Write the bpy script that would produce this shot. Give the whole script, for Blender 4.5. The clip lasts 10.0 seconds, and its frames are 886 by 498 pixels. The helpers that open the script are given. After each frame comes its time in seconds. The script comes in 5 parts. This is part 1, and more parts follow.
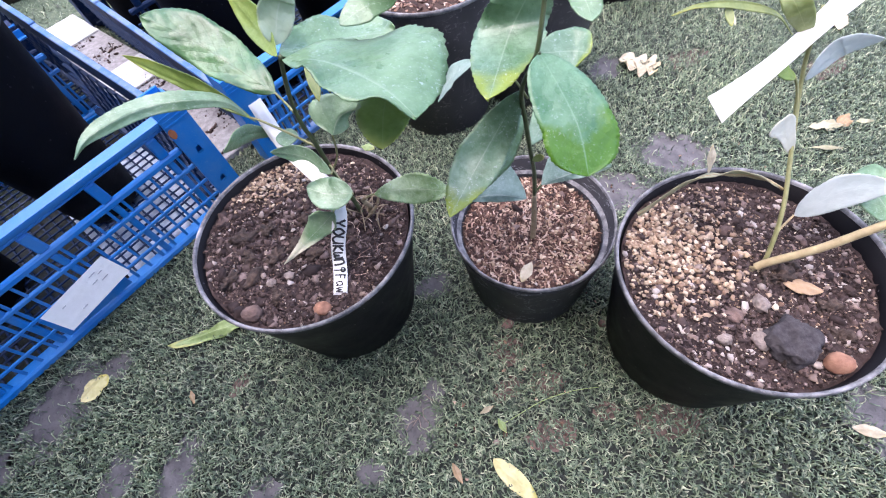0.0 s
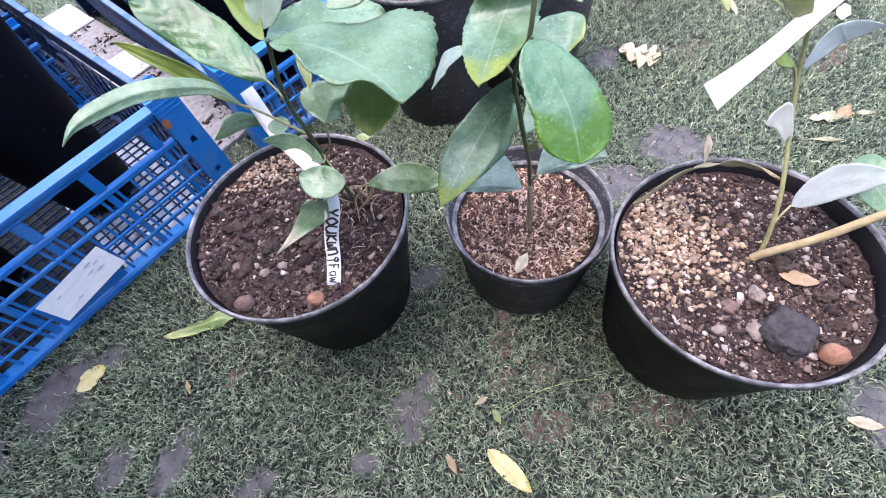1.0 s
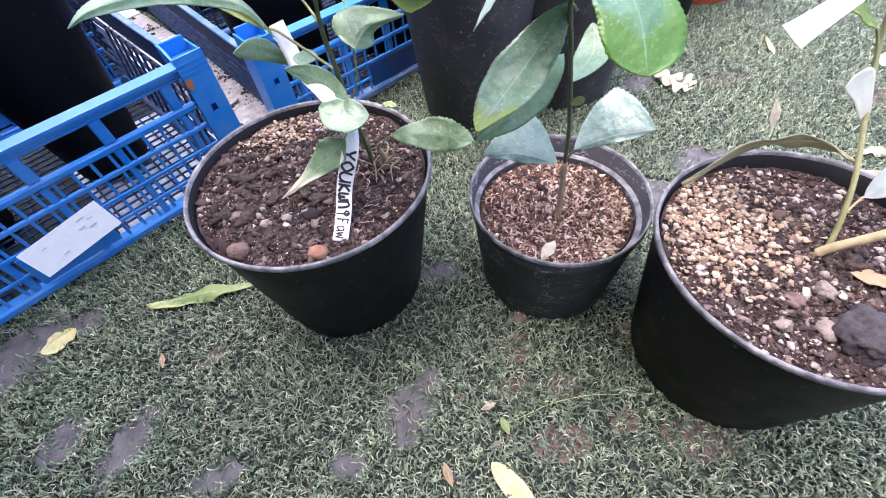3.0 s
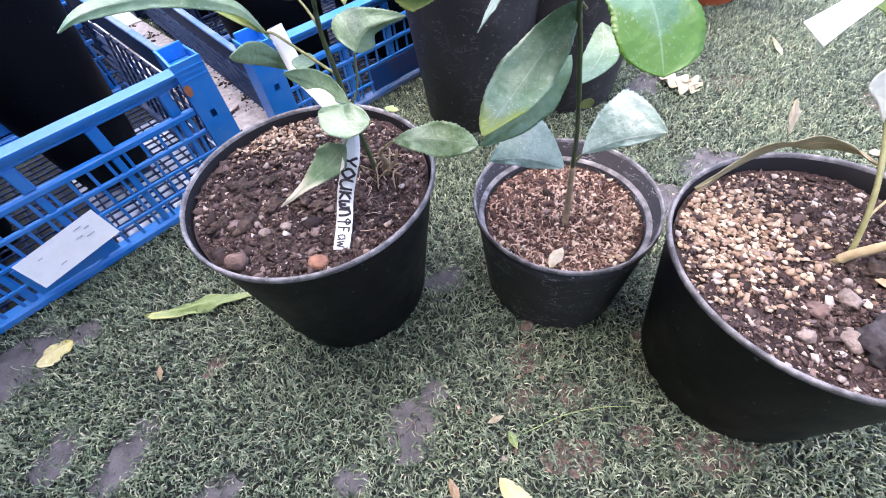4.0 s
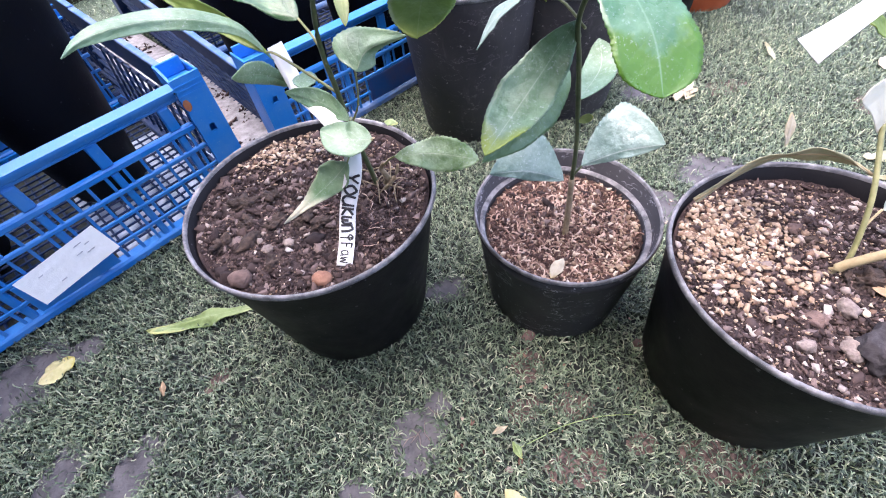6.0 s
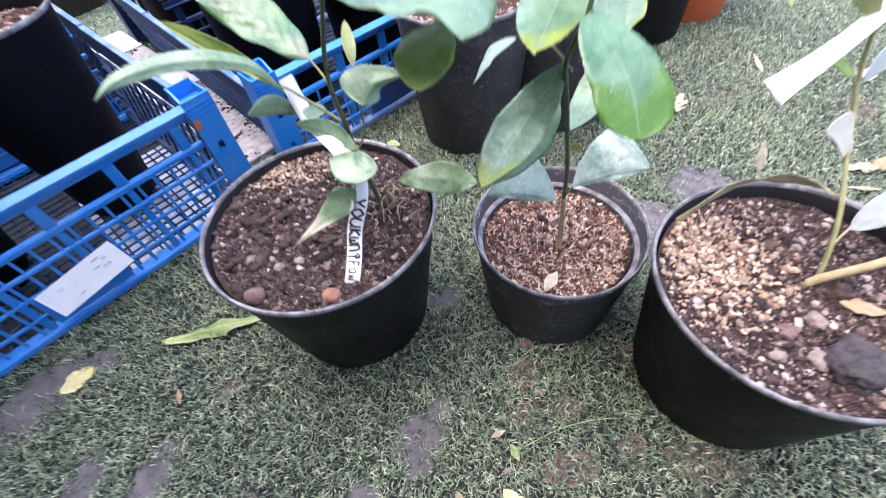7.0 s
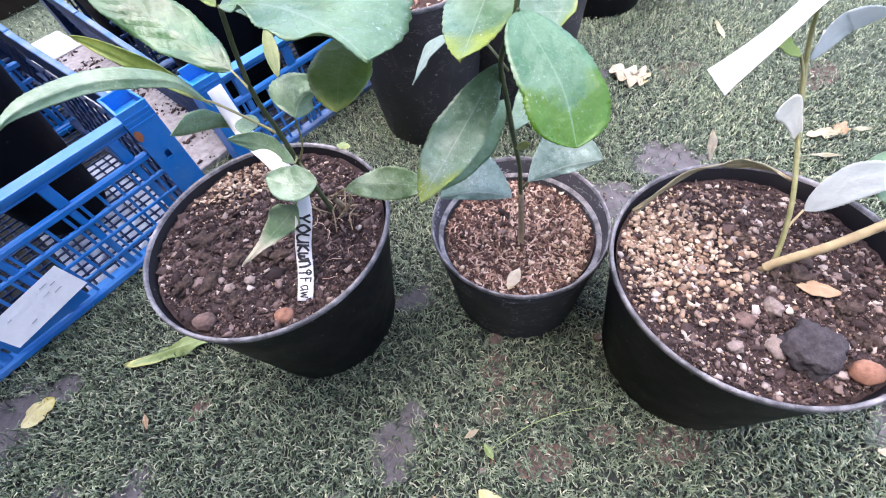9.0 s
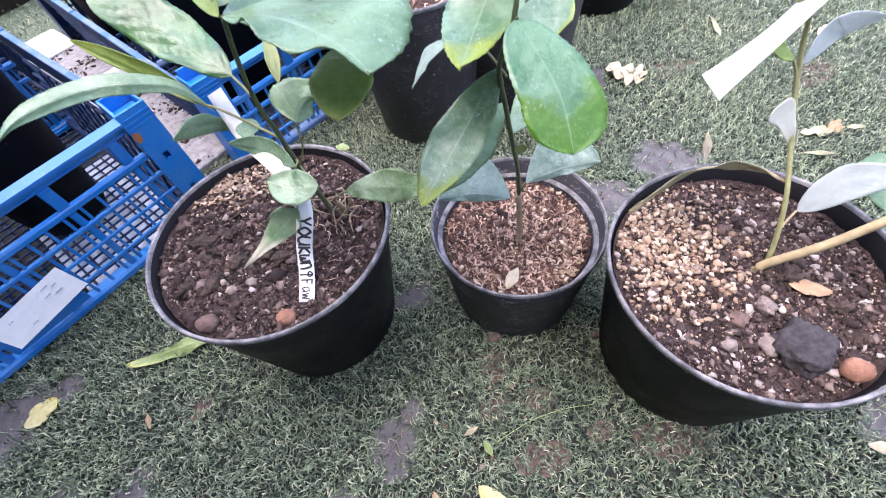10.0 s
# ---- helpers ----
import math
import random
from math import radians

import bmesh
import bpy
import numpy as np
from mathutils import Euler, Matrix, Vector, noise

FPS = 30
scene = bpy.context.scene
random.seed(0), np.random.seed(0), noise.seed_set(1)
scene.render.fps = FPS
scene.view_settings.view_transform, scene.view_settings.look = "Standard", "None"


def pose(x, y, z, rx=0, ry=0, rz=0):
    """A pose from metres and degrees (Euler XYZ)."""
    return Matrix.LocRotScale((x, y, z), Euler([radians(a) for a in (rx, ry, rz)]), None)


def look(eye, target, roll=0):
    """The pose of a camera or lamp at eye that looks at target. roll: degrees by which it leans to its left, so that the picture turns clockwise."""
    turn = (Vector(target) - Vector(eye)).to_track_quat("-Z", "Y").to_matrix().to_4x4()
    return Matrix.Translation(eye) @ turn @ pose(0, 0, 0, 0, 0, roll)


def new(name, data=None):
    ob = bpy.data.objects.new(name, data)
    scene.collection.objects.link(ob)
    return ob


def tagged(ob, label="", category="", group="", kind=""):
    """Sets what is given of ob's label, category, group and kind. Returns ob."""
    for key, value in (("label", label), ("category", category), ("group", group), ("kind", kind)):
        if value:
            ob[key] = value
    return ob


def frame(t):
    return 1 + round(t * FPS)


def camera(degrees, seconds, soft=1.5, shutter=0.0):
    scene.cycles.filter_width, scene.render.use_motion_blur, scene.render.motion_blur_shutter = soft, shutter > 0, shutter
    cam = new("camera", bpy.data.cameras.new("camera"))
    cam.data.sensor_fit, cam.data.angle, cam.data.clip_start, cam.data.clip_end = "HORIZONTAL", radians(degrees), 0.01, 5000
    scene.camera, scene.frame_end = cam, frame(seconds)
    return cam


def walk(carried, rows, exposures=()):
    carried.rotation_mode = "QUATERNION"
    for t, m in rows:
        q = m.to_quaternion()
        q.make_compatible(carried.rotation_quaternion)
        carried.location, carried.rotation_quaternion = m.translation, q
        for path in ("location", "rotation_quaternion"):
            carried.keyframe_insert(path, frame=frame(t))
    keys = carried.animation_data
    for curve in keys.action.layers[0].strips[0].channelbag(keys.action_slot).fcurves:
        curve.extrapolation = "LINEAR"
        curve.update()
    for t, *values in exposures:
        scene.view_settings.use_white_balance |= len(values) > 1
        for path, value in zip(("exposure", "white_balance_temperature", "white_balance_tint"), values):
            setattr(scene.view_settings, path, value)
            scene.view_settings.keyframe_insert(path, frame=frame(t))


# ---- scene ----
cam = camera(91.3, 10.0, 1.05, 0.9)
PATH = [
    (0, (0.084, 0.2, 0.668), (0.007, 1.248, -1.033), -13.0),
    (0.5, (0.091, 0.199, 0.665), (0.009, 1.231, -1.046), -13.2),
    (1, (0.091, 0.197, 0.662), (0.006, 1.222, -1.053), -13.3),
    (1.5, (0.091, 0.201, 0.663), (0.01, 1.224, -1.053), -13.1),
    (2, (0.112, 0.188, 0.658), (0.039, 1.254, -1.032), -13.6),
    (2.5, (0.103, 0.149, 0.605), (0.038, 1.31, -1.022), -7.8),
    (3, (0.063, 0.15, 0.566), (-0.024, 1.371, -1.016), -6.8),
    (4.5, (0.06, 0.167, 0.556), (-0.037, 1.405, -1.012), -7.8),
    (5, (0.058, 0.167, 0.56), (-0.03, 1.406, -1.008), -7.6),
    (5.5, (0.055, 0.168, 0.565), (-0.03, 1.408, -1.003), -7.6),
    (6.8, (0.059, 0.174, 0.574), (-0.025, 1.429, -0.981), -8.5),
    (7, (0.058, 0.166, 0.605), (-0.023, 1.409, -0.96), -8.3),
    (7.5, (0.081, 0.181, 0.629), (-0.001, 1.391, -0.962), -10.4),
    (8, (0.101, 0.2, 0.616), (0.046, 1.396, -0.986), -10.5),
    (8.5, (0.096, 0.197, 0.61), (0.058, 1.377, -1.005), -10.4),
    (9, (0.096, 0.198, 0.608), (0.064, 1.353, -1.023), -10.8),
    (9.5, (0.099, 0.196, 0.605), (0.068, 1.341, -1.034), -11.2),
    (10, (0.095, 0.2, 0.617), (0.071, 1.336, -1.028), -10.8),
]
walk(cam, [(t, look(eye, target, roll)) for t, eye, target, roll in PATH], exposures=((0, 2.07, 6120, 22), (2, 2.09, 6120, 22), (3, 2.36, 6250, 23), (7, 2.36, 6250, 23), (8, 2.14, 6220, 23), (10, 2.20, 6220, 23)))

# ---------------------------------------------------------------- light
world = bpy.data.worlds.new("sky")
scene.world = world
world.use_nodes = True
wn = world.node_tree
sky = wn.nodes.new("ShaderNodeTexSky")
sky.sky_type = "NISHITA"
sky.sun_disc = False
sky.sun_elevation, sky.sun_rotation = radians(75), radians(-101)
sky.air_density, sky.dust_density = 1.0, 4.0
wn.links.new(sky.outputs[0], wn.nodes["Background"].inputs[0])
wn.nodes["Background"].inputs[1].default_value = 0.15

sun = new("sun", bpy.data.lights.new("sun", "SUN"))
sun.data.energy, sun.data.angle, sun.data.color = 1.0, radians(75), (1.0, 0.97, 0.92)
sun.matrix_world = look((-0.42, -0.08, 1.6), (0.0, 0.0, 0.0))


# ---------------------------------------------------------------- materials
class Mat:
    """A small builder for node materials."""

    def __init__(self, name, rough=0.6, metal=0.0, spec=0.5):
        self.m = bpy.data.materials.new(name)
        self.m.use_nodes = True
        self.t = self.m.node_tree
        self.b = self.t.nodes["Principled BSDF"]
        self.b.inputs["Roughness"].default_value = rough
        self.b.inputs["Metallic"].default_value = metal
        self.b.inputs["Specular IOR Level"].default_value = spec

    def node(self, kind, **inputs):
        n = self.t.nodes.new(kind)
        for k, v in inputs.items():
            self.put(n.inputs[k.replace("_", " ")], v)
        return n

    def put(self, socket, v):
        if isinstance(v, bpy.types.NodeSocket):
            self.t.links.new(v, socket)
        else:
            socket.default_value = v

    def coords(self):
        return self.node("ShaderNodeTexCoord").outputs["Object"]

    def where(self):
        return self.node("ShaderNodeNewGeometry").outputs["Position"]

    def noise(self, scale, detail=4.0, rough=0.55, at=None):
        n = self.node("ShaderNodeTexNoise", Scale=scale, Detail=detail, Roughness=rough)
        self.put(n.inputs["Vector"], at or self.where())
        return n.outputs["Fac"]

    def ramp(self, fac, *stops):
        n = self.node("ShaderNodeValToRGB")
        e = n.color_ramp.elements
        while len(e) < len(stops):
            e.new(0.5)
        for el, (p, c) in zip(e, stops):
            el.position, el.color = p, (*c, 1.0) if len(c) == 3 else c
        self.put(n.inputs["Fac"], fac)
        return n.outputs["Color"]

    def mix(self, fac, a, b, blend="MIX"):
        n = self.t.nodes.new("ShaderNodeMix")
        n.data_type, n.blend_type = "RGBA", blend
        for i, v in ((0, fac), (6, a), (7, b)):
            if isinstance(v, tuple) and len(v) == 3:
                v = (*v, 1.0)
            self.put(n.inputs[i], v)
        return n.outputs[2]

    def math(self, op, a, b=0.0, c=0.0):
        n = self.t.nodes.new("ShaderNodeMath")
        n.operation = op
        for i, v in enumerate((a, b, c)):
            self.put(n.inputs[i], v)
        return n.outputs[0]

    def color(self, c):
        self.put(self.b.inputs["Base Color"], (*c, 1.0) if isinstance(c, tuple) else c)
        return self

    def rough(self, v):
        self.put(self.b.inputs["Roughness"], v)
        return self

    def bump(self, height, strength=0.3, distance=0.001):
        n = self.node("ShaderNodeBump", Strength=strength, Distance=distance, Height=height)
        self.put(self.b.inputs["Normal"], n.outputs["Normal"])
        return self


def plastic(name, base, dust, amount, rough, scale=14.0, spec=0.45):
    m = Mat(name, rough, spec=spec)
    a = m.noise(scale, 6.0, 0.65)
    f = m.ramp(a, (0.42, (0, 0, 0)), (0.75, (amount,) * 3))
    fine = m.ramp(m.noise(scale * 14, 3.0, 0.7), (0.62, (0, 0, 0)), (0.74, (amount * 1.2,) * 3))
    c = m.mix(f, base, dust)
    m.color(m.mix(fine, c, dust))
    m.rough(m.ramp(a, (0.3, (rough,) * 3), (0.8, (min(1, rough + 0.35),) * 3)))
    m.bump(m.noise(scale * 30, 2.0), 0.15, 0.0006)
    return m.m


def pot_plastic(name, base, dust, amount, rough, spec=0.35, scuff=0.5, specks=0.5, scratch=0.0):
    """Nursery-pot plastic: dusty clouds, upright scuffs and splashed specks."""
    m = Mat(name, rough, spec=spec)
    at = m.where()
    tall = m.node("ShaderNodeVectorMath")
    tall.operation = "MULTIPLY"
    m.put(tall.inputs[0], at)
    tall.inputs[1].default_value = (70.0, 70.0, 9.0)
    cloud = m.noise(11.0, 6.0, 0.65)
    c = m.mix(m.ramp(cloud, (0.40, (0, 0, 0)), (0.72, (amount,) * 3)), base, dust)
    worn = m.math("MULTIPLY", m.ramp(m.noise(1.0, 4.0, 0.7, tall.outputs[0]), (0.58, (0, 0, 0)), (0.74, (scuff,) * 3)), m.ramp(cloud, (0.35, (0.2, 0.2, 0.2)), (0.65, (1, 1, 1))))
    c = m.mix(worn, c, dust)
    if scratch:
        flat = m.node("ShaderNodeVectorMath")
        flat.operation = "MULTIPLY"
        m.put(flat.inputs[0], at)
        flat.inputs[1].default_value = (30.0, 30.0, 62.0)
        line = m.ramp(m.noise(1.0, 4.0, 0.6, flat.outputs[0]), (0.487, (0, 0, 0)), (0.5, (scratch,) * 3), (0.513, (0, 0, 0)))
        some = m.ramp(m.noise(34.0, 2.0), (0.47, (0, 0, 0)), (0.60, (1, 1, 1)))
        c = m.mix(m.math("MULTIPLY", line, some), c, tuple(min(1.0, v * 2.6) for v in dust))
    dots = m.ramp(m.noise(150.0, 1.0, 0.5), (0.735, (0, 0, 0)), (0.76, (specks,) * 3))
    m.color(m.mix(dots, c, tuple(min(1.0, v * 2.2) for v in dust)))
    m.rough(m.ramp(cloud, (0.3, (rough,) * 3), (0.8, (min(1, rough + 0.3),) * 3)))
    m.bump(m.math("ADD", m.noise(260.0, 2.0), m.noise(1.0, 2.0, 0.5, tall.outputs[0])), 0.2, 0.0008)
    return m.m


BLACK_POT = pot_plastic("black_pot_plastic", (0.0062, 0.0058, 0.0074), (0.075, 0.072, 0.076), 0.05, 0.40, 0.15, 0.08, 0.6)
DEEP_POT = pot_plastic("matt_black_pot_plastic", (0.0034, 0.0031, 0.0046), (0.05, 0.048, 0.05), 0.03, 0.45, 0.12, 0.05, 0.25)
DUSTY_POT = pot_plastic("dusty_pot_plastic", (0.024, 0.024, 0.029), (0.17, 0.17, 0.185), 0.10, 0.46, 0.4, 0.35, 0.9, 0.8)
GREY_POT = pot_plastic("grey_pot_plastic", (0.038, 0.034, 0.040), (0.20, 0.18, 0.18), 0.25, 0.50, 0.4, 0.5, 0.5, 0.35)
RIM_GREY = plastic("worn_rim_plastic", (0.085, 0.085, 0.092), (0.40, 0.39, 0.40), 0.9, 0.5, 55)
ORANGE_POT = plastic("orange_pot_plastic", (0.50, 0.10, 0.03), (0.5, 0.25, 0.15), 0.3, 0.5)
BLUE = plastic("blue_crate_plastic", (0.004, 0.185, 0.57), (0.22, 0.34, 0.48), 0.30, 0.33, 15)
BLUE_DUSTY = plastic("dusty_blue_plastic", (0.050, 0.140, 0.33), (0.30, 0.33, 0.38), 0.75, 0.5, 19, 0.3)
# crate blue with the shade of inner sides put into the colour, plus dust
BLUE_SHADED = plastic("shaded_dusty_blue_plastic", (0.0015, 0.020, 0.075), (0.17, 0.18, 0.20), 0.40, 0.5, 21, 0.2)

BLUE_DULL = plastic("stained_blue_plastic", (0.006, 0.055, 0.20), (0.10, 0.06, 0.08), 0.55, 0.5, 16, 0.3)


def turf_mats():
    m = Mat("turf_fibre", 0.42)
    g = m.node("ShaderNodeNewGeometry")
    r = g.outputs["Random Per Island"]
    c = m.ramp(r, (0.0, (0.024, 0.043, 0.028)), (0.3, (0.074, 0.114, 0.069)), (0.6, (0.144, 0.194, 0.121)), (0.88, (0.232, 0.280, 0.188)), (1.0, (0.36, 0.38, 0.275)))
    big = m.ramp(m.noise(5.0, 3.0), (0.35, (0.85, 0.85, 0.85)), (0.7, (1.15, 1.12, 1.05)))
    tuft = m.ramp(m.noise(75.0, 2.0), (0.37, (0.60, 0.62, 0.60)), (0.63, (1.35, 1.34, 1.32)))
    m.color(m.mix(1.0, m.mix(1.0, c, tuft, "MULTIPLY"), big, "MULTIPLY"))
    a = Mat("turf_backing_gap_shade", 0.85)
    n2 = a.noise(260.0, 3.0)
    # near-black: the shade between fibres is put into the backing's colour
    c = a.mix(a.ramp(n2, (0.4, (0, 0, 0)), (0.7, (1, 1, 1))), (0.008, 0.011, 0.009), (0.026, 0.034, 0.027))
    # the bare sheet far off has the turf's own mean green
    p = a.node("ShaderNodeSeparateXYZ", Vector=a.where())
    d = a.math("SQRT", a.math("ADD", a.math("POWER", p.outputs[0], 2.0), a.math("POWER", a.math("SUBTRACT", p.outputs[1], 0.8), 2.0)))
    far = a.ramp(a.math("MULTIPLY", d, 0.3), (0.24, (0, 0, 0)), (0.40, (1, 1, 1)))
    tuft = a.ramp(a.noise(120.0, 4.0, 0.7), (0.35, (0.040, 0.060, 0.038)), (0.7, (0.150, 0.195, 0.120)))
    a.color(a.mix(far, c, tuft))
    a.bump(n2, 0.5, 0.002)
    w = Mat("bare_backing", 0.7)
    n1, n3 = w.noise(38.0, 5.0), w.noise(210.0, 2.0)
    c = w.mix(w.ramp(n1, (0.3, (0, 0, 0)), (0.7, (1, 1, 1))), (0.052, 0.049, 0.053), (0.128, 0.120, 0.125))
    w.color(w.mix(w.ramp(n3, (0.64, (0, 0, 0)), (0.70, (0.8, 0.8, 0.8))), c, (0.03, 0.03, 0.03)))
    w.bump(n3, 0.5, 0.002)
    e = Mat("earthy_backing", 0.9)
    n4 = e.noise(150.0, 5.0, 0.7)
    e.color(e.mix(e.ramp(n4, (0.35, (0, 0, 0)), (0.7, (1, 1, 1))), (0.045, 0.029, 0.025), (0.19, 0.130, 0.110)))
    e.bump(n4, 0.7, 0.003)
    return m.m, a.m, w.m, e.m


TURF, BACKING, BARE, EARTHY = turf_mats()


def soil_mat(name, dark, light):
    m = Mat(name, 0.9, spec=0.25)
    n = m.noise(160.0, 6.0, 0.7)
    w = m.noise(30.0, 4.0)
    m.color(m.mix(m.ramp(w, (0.3, (0, 0, 0)), (0.75, (1, 1, 1))), m.mix(n, dark, light), dark))
    m.bump(n, 0.9, 0.004)
    return m.m


SOIL = soil_mat("dark_potting_soil", (0.018, 0.011, 0.011), (0.118, 0.080, 0.073))
SOIL_BROWN = soil_mat("brown_peat_soil", (0.026, 0.016, 0.013), (0.13, 0.082, 0.064))


def island_mat(name, rough, *stops):
    m = Mat(name, rough, spec=0.3)
    r = m.node("ShaderNodeNewGeometry").outputs["Random Per Island"]
    c = m.ramp(r, *stops)
    m.color(m.mix(m.math("MULTIPLY", m.noise(420.0, 3.0), 0.45), c, (0.02, 0.012, 0.01)))
    m.bump(m.noise(600.0, 3.0), 0.5, 0.001)
    return m.m


CRUMB = island_mat("soil_crumbs", 0.9, (0.0, (0.028, 0.018, 0.017)), (0.5, (0.070, 0.047, 0.043)), (0.85, (0.140, 0.096, 0.086)), (1.0, (0.28, 0.21, 0.19)))
TAN = island_mat("vermiculite_grains", 0.75, (0.0, (0.16, 0.088, 0.058)), (0.25, (0.35, 0.235, 0.155)), (0.7, (0.54, 0.40, 0.275)), (1.0, (0.76, 0.64, 0.49)))
FLECK = island_mat("pale_perlite", 0.8, (0.0, (0.26, 0.19, 0.16)), (0.5, (0.40, 0.33, 0.29)), (1.0, (0.64, 0.58, 0.53)))
RUSSET = island_mat("russet_fibres", 0.85, (0.0, (0.048, 0.023, 0.019)), (0.45, (0.14, 0.075, 0.056)), (0.75, (0.42, 0.265, 0.195)), (1.0, (0.78, 0.60, 0.48)))


def leaf_mat(name, dark, light, vein, edge, edge_from, gloss=0.33, spots=0.0, wave=1.0, blend=0.22, lets=0.22):
    """A leaf's skin; the map runs from the stalk (u 0) to the tip (u 1), the midrib lies at v 0.5."""
    m = Mat(name, gloss, spec=0.6)
    uv = m.node("ShaderNodeSeparateXYZ", Vector=m.node("ShaderNodeTexCoord").outputs["UV"])
    u, v = uv.outputs[0], uv.outputs[1]
    side = m.math("ABSOLUTE", m.math("SUBTRACT", v, 0.5))
    n = m.noise(45.0, 5.0)
    cell = m.noise(150.0, 4.0, 0.65)
    c = m.mix(m.ramp(m.math("ADD", m.math("MULTIPLY", m.noise(24.0, 3.0), 0.65), m.math("MULTIPLY", cell, 0.35)), (0.38, (0, 0, 0)), (0.60, (1, 1, 1))), dark, light)
    yel = m.math("ADD", m.math("ADD", u, m.math("MULTIPLY", side, 0.35)), m.math("MULTIPLY", m.math("SUBTRACT", n, 0.5), 0.5))
    c = m.mix(m.ramp(yel, (edge_from, (0, 0, 0)), (min(1.0, edge_from + blend), (1, 1, 1))), c, edge)
    rib = m.ramp(side, (0.0, (1, 1, 1)), (0.018, (0, 0, 0)))
    run = m.math("SUBTRACT", m.math("MULTIPLY", u, 8.0), m.math("MULTIPLY", side, 4.4))
    run = m.math("ADD", run, m.math("MULTIPLY", m.math("GREATER_THAN", v, 0.5), 0.25))
    run = m.math("ADD", run, m.math("MULTIPLY", m.math("SUBTRACT", n, 0.5), 0.35))
    ribs = m.math("PINGPONG", run, 0.5)
    fine = m.ramp(ribs, (0.0, (0.8, 0.8, 0.8)), (0.09, (0, 0, 0)))
    c = m.mix(m.math("MULTIPLY", rib, 0.6), m.mix(m.math("MULTIPLY", fine, 0.07 * wave * wave), c, vein), vein)
    if spots:
        lot = m.ramp(m.noise(22.0, 2.0), (0.42, (0.15, 0.15, 0.15)), (0.62, (1, 1, 1)))
        s = m.math("MULTIPLY", m.ramp(m.noise(380.0, 3.0, 0.75), (0.58, (0, 0, 0)), (0.68, (min(1.0, spots * 2.2),) * 3)), lot)
        c = m.mix(s, c, (0.62, 0.68, 0.66))
    m.color(c)
    m.rough(m.ramp(n, (0.3, (gloss - 0.08,) * 3), (0.72, (gloss + 0.25,) * 3)))
    h = m.math("ADD", m.math("MULTIPLY", fine, -0.07 * wave), m.math("ADD", m.math("MULTIPLY", m.noise(55.0, 3.0), 2.1), m.math("MULTIPLY", cell, 0.55)))
    m.bump(h, 0.45, 0.0030)
    m.b.inputs["Coat Weight"].default_value = 0.4 if gloss < 0.4 else 0.1
    m.b.inputs["Coat Roughness"].default_value = 0.30
    thin = m.node("ShaderNodeBsdfTranslucent")
    m.put(thin.inputs["Color"], m.mix(0.6, c, (0.30, 0.42, 0.06) if lets < 0.3 else (0.8, 0.8, 0.76)))
    add = m.node("ShaderNodeMixShader", Fac=lets)
    out = m.t.nodes["Material Output"]
    m.t.links.new(m.b.outputs[0], add.inputs[1])
    m.t.links.new(thin.outputs[0], add.inputs[2])
    m.t.links.new(add.outputs[0], out.inputs["Surface"])
    return m.m


LEAF = leaf_mat("citrus_leaf", (0.078, 0.178, 0.072), (0.185, 0.318, 0.170), (0.36, 0.46, 0.32), (0.22, 0.36, 0.06), 1.15, 0.30, 0.25)
# the dark vein colour puts crease shade into the sunken veins
LEAF_DEEP = leaf_mat("deep_green_leaf", (0.026, 0.100, 0.028), (0.112, 0.250, 0.100), (0.020, 0.060, 0.020), (0.20, 0.33, 0.06), 1.2, 0.30, 0.06, 1.7)
LEAF_OLIVE = leaf_mat("olive_leaf", (0.180, 0.285, 0.050), (0.310, 0.425, 0.110), (0.34, 0.42, 0.16), (0.30, 0.38, 0.07), 0.9, 0.42, lets=0.29)
LEAF_LIGHT = leaf_mat("whitish_green_leaf", (0.33, 0.45, 0.29), (0.48, 0.59, 0.43), (0.60, 0.66, 0.52), (0.5, 0.6, 0.4), 1.2, 0.36)
LEAF_TIPPED = leaf_mat("yellow_tipped_leaf", (0.068, 0.170, 0.078), (0.205, 0.335, 0.212), (0.36, 0.45, 0.33), (0.23, 0.31, 0.025), 0.80, 0.30, 0.30)
# sky sheen is put into the pale body colour; the green tip lacks it
LEAF_LIME = leaf_mat("sheen_paled_lime_leaf", (0.062, 0.190, 0.080), (0.165, 0.325, 0.182), (0.25, 0.41, 0.25), (0.070, 0.200, 0.002), 0.60, 0.25, 0.18, blend=0.11)
LEAF_PALE = leaf_mat("pale_dusty_leaf", (0.112, 0.232, 0.112), (0.255, 0.398, 0.250), (0.46, 0.52, 0.40), (0.36, 0.40, 0.18), 1.1, 0.38, 0.25, 1.6)
LEAF_FADED = leaf_mat("fading_leaf", (0.120, 0.225, 0.110), (0.265, 0.385, 0.235), (0.46, 0.52, 0.40), (0.55, 0.52, 0.40), 0.66, 0.42, 0.2, blend=0.3)
LEAF_MOTTLED = leaf_mat("mottled_leaf", (0.105, 0.215, 0.070), (0.330, 0.440, 0.255), (0.48, 0.54, 0.40), (0.36, 0.42, 0.18), 1.0, 0.36, 0.3, 1.3)
LEAF_YOUNG = leaf_mat("young_yellow_leaf", (0.17, 0.225, 0.06), (0.30, 0.35, 0.13), (0.40, 0.42, 0.18), (0.34, 0.34, 0.06), 0.9, 0.42)
LEAF_GREY = leaf_mat("blue_grey_leaf", (0.130, 0.230, 0.190), (0.325, 0.440, 0.385), (0.52, 0.57, 0.52), (0.35, 0.42, 0.30), 1.2, 0.36, 0.3)
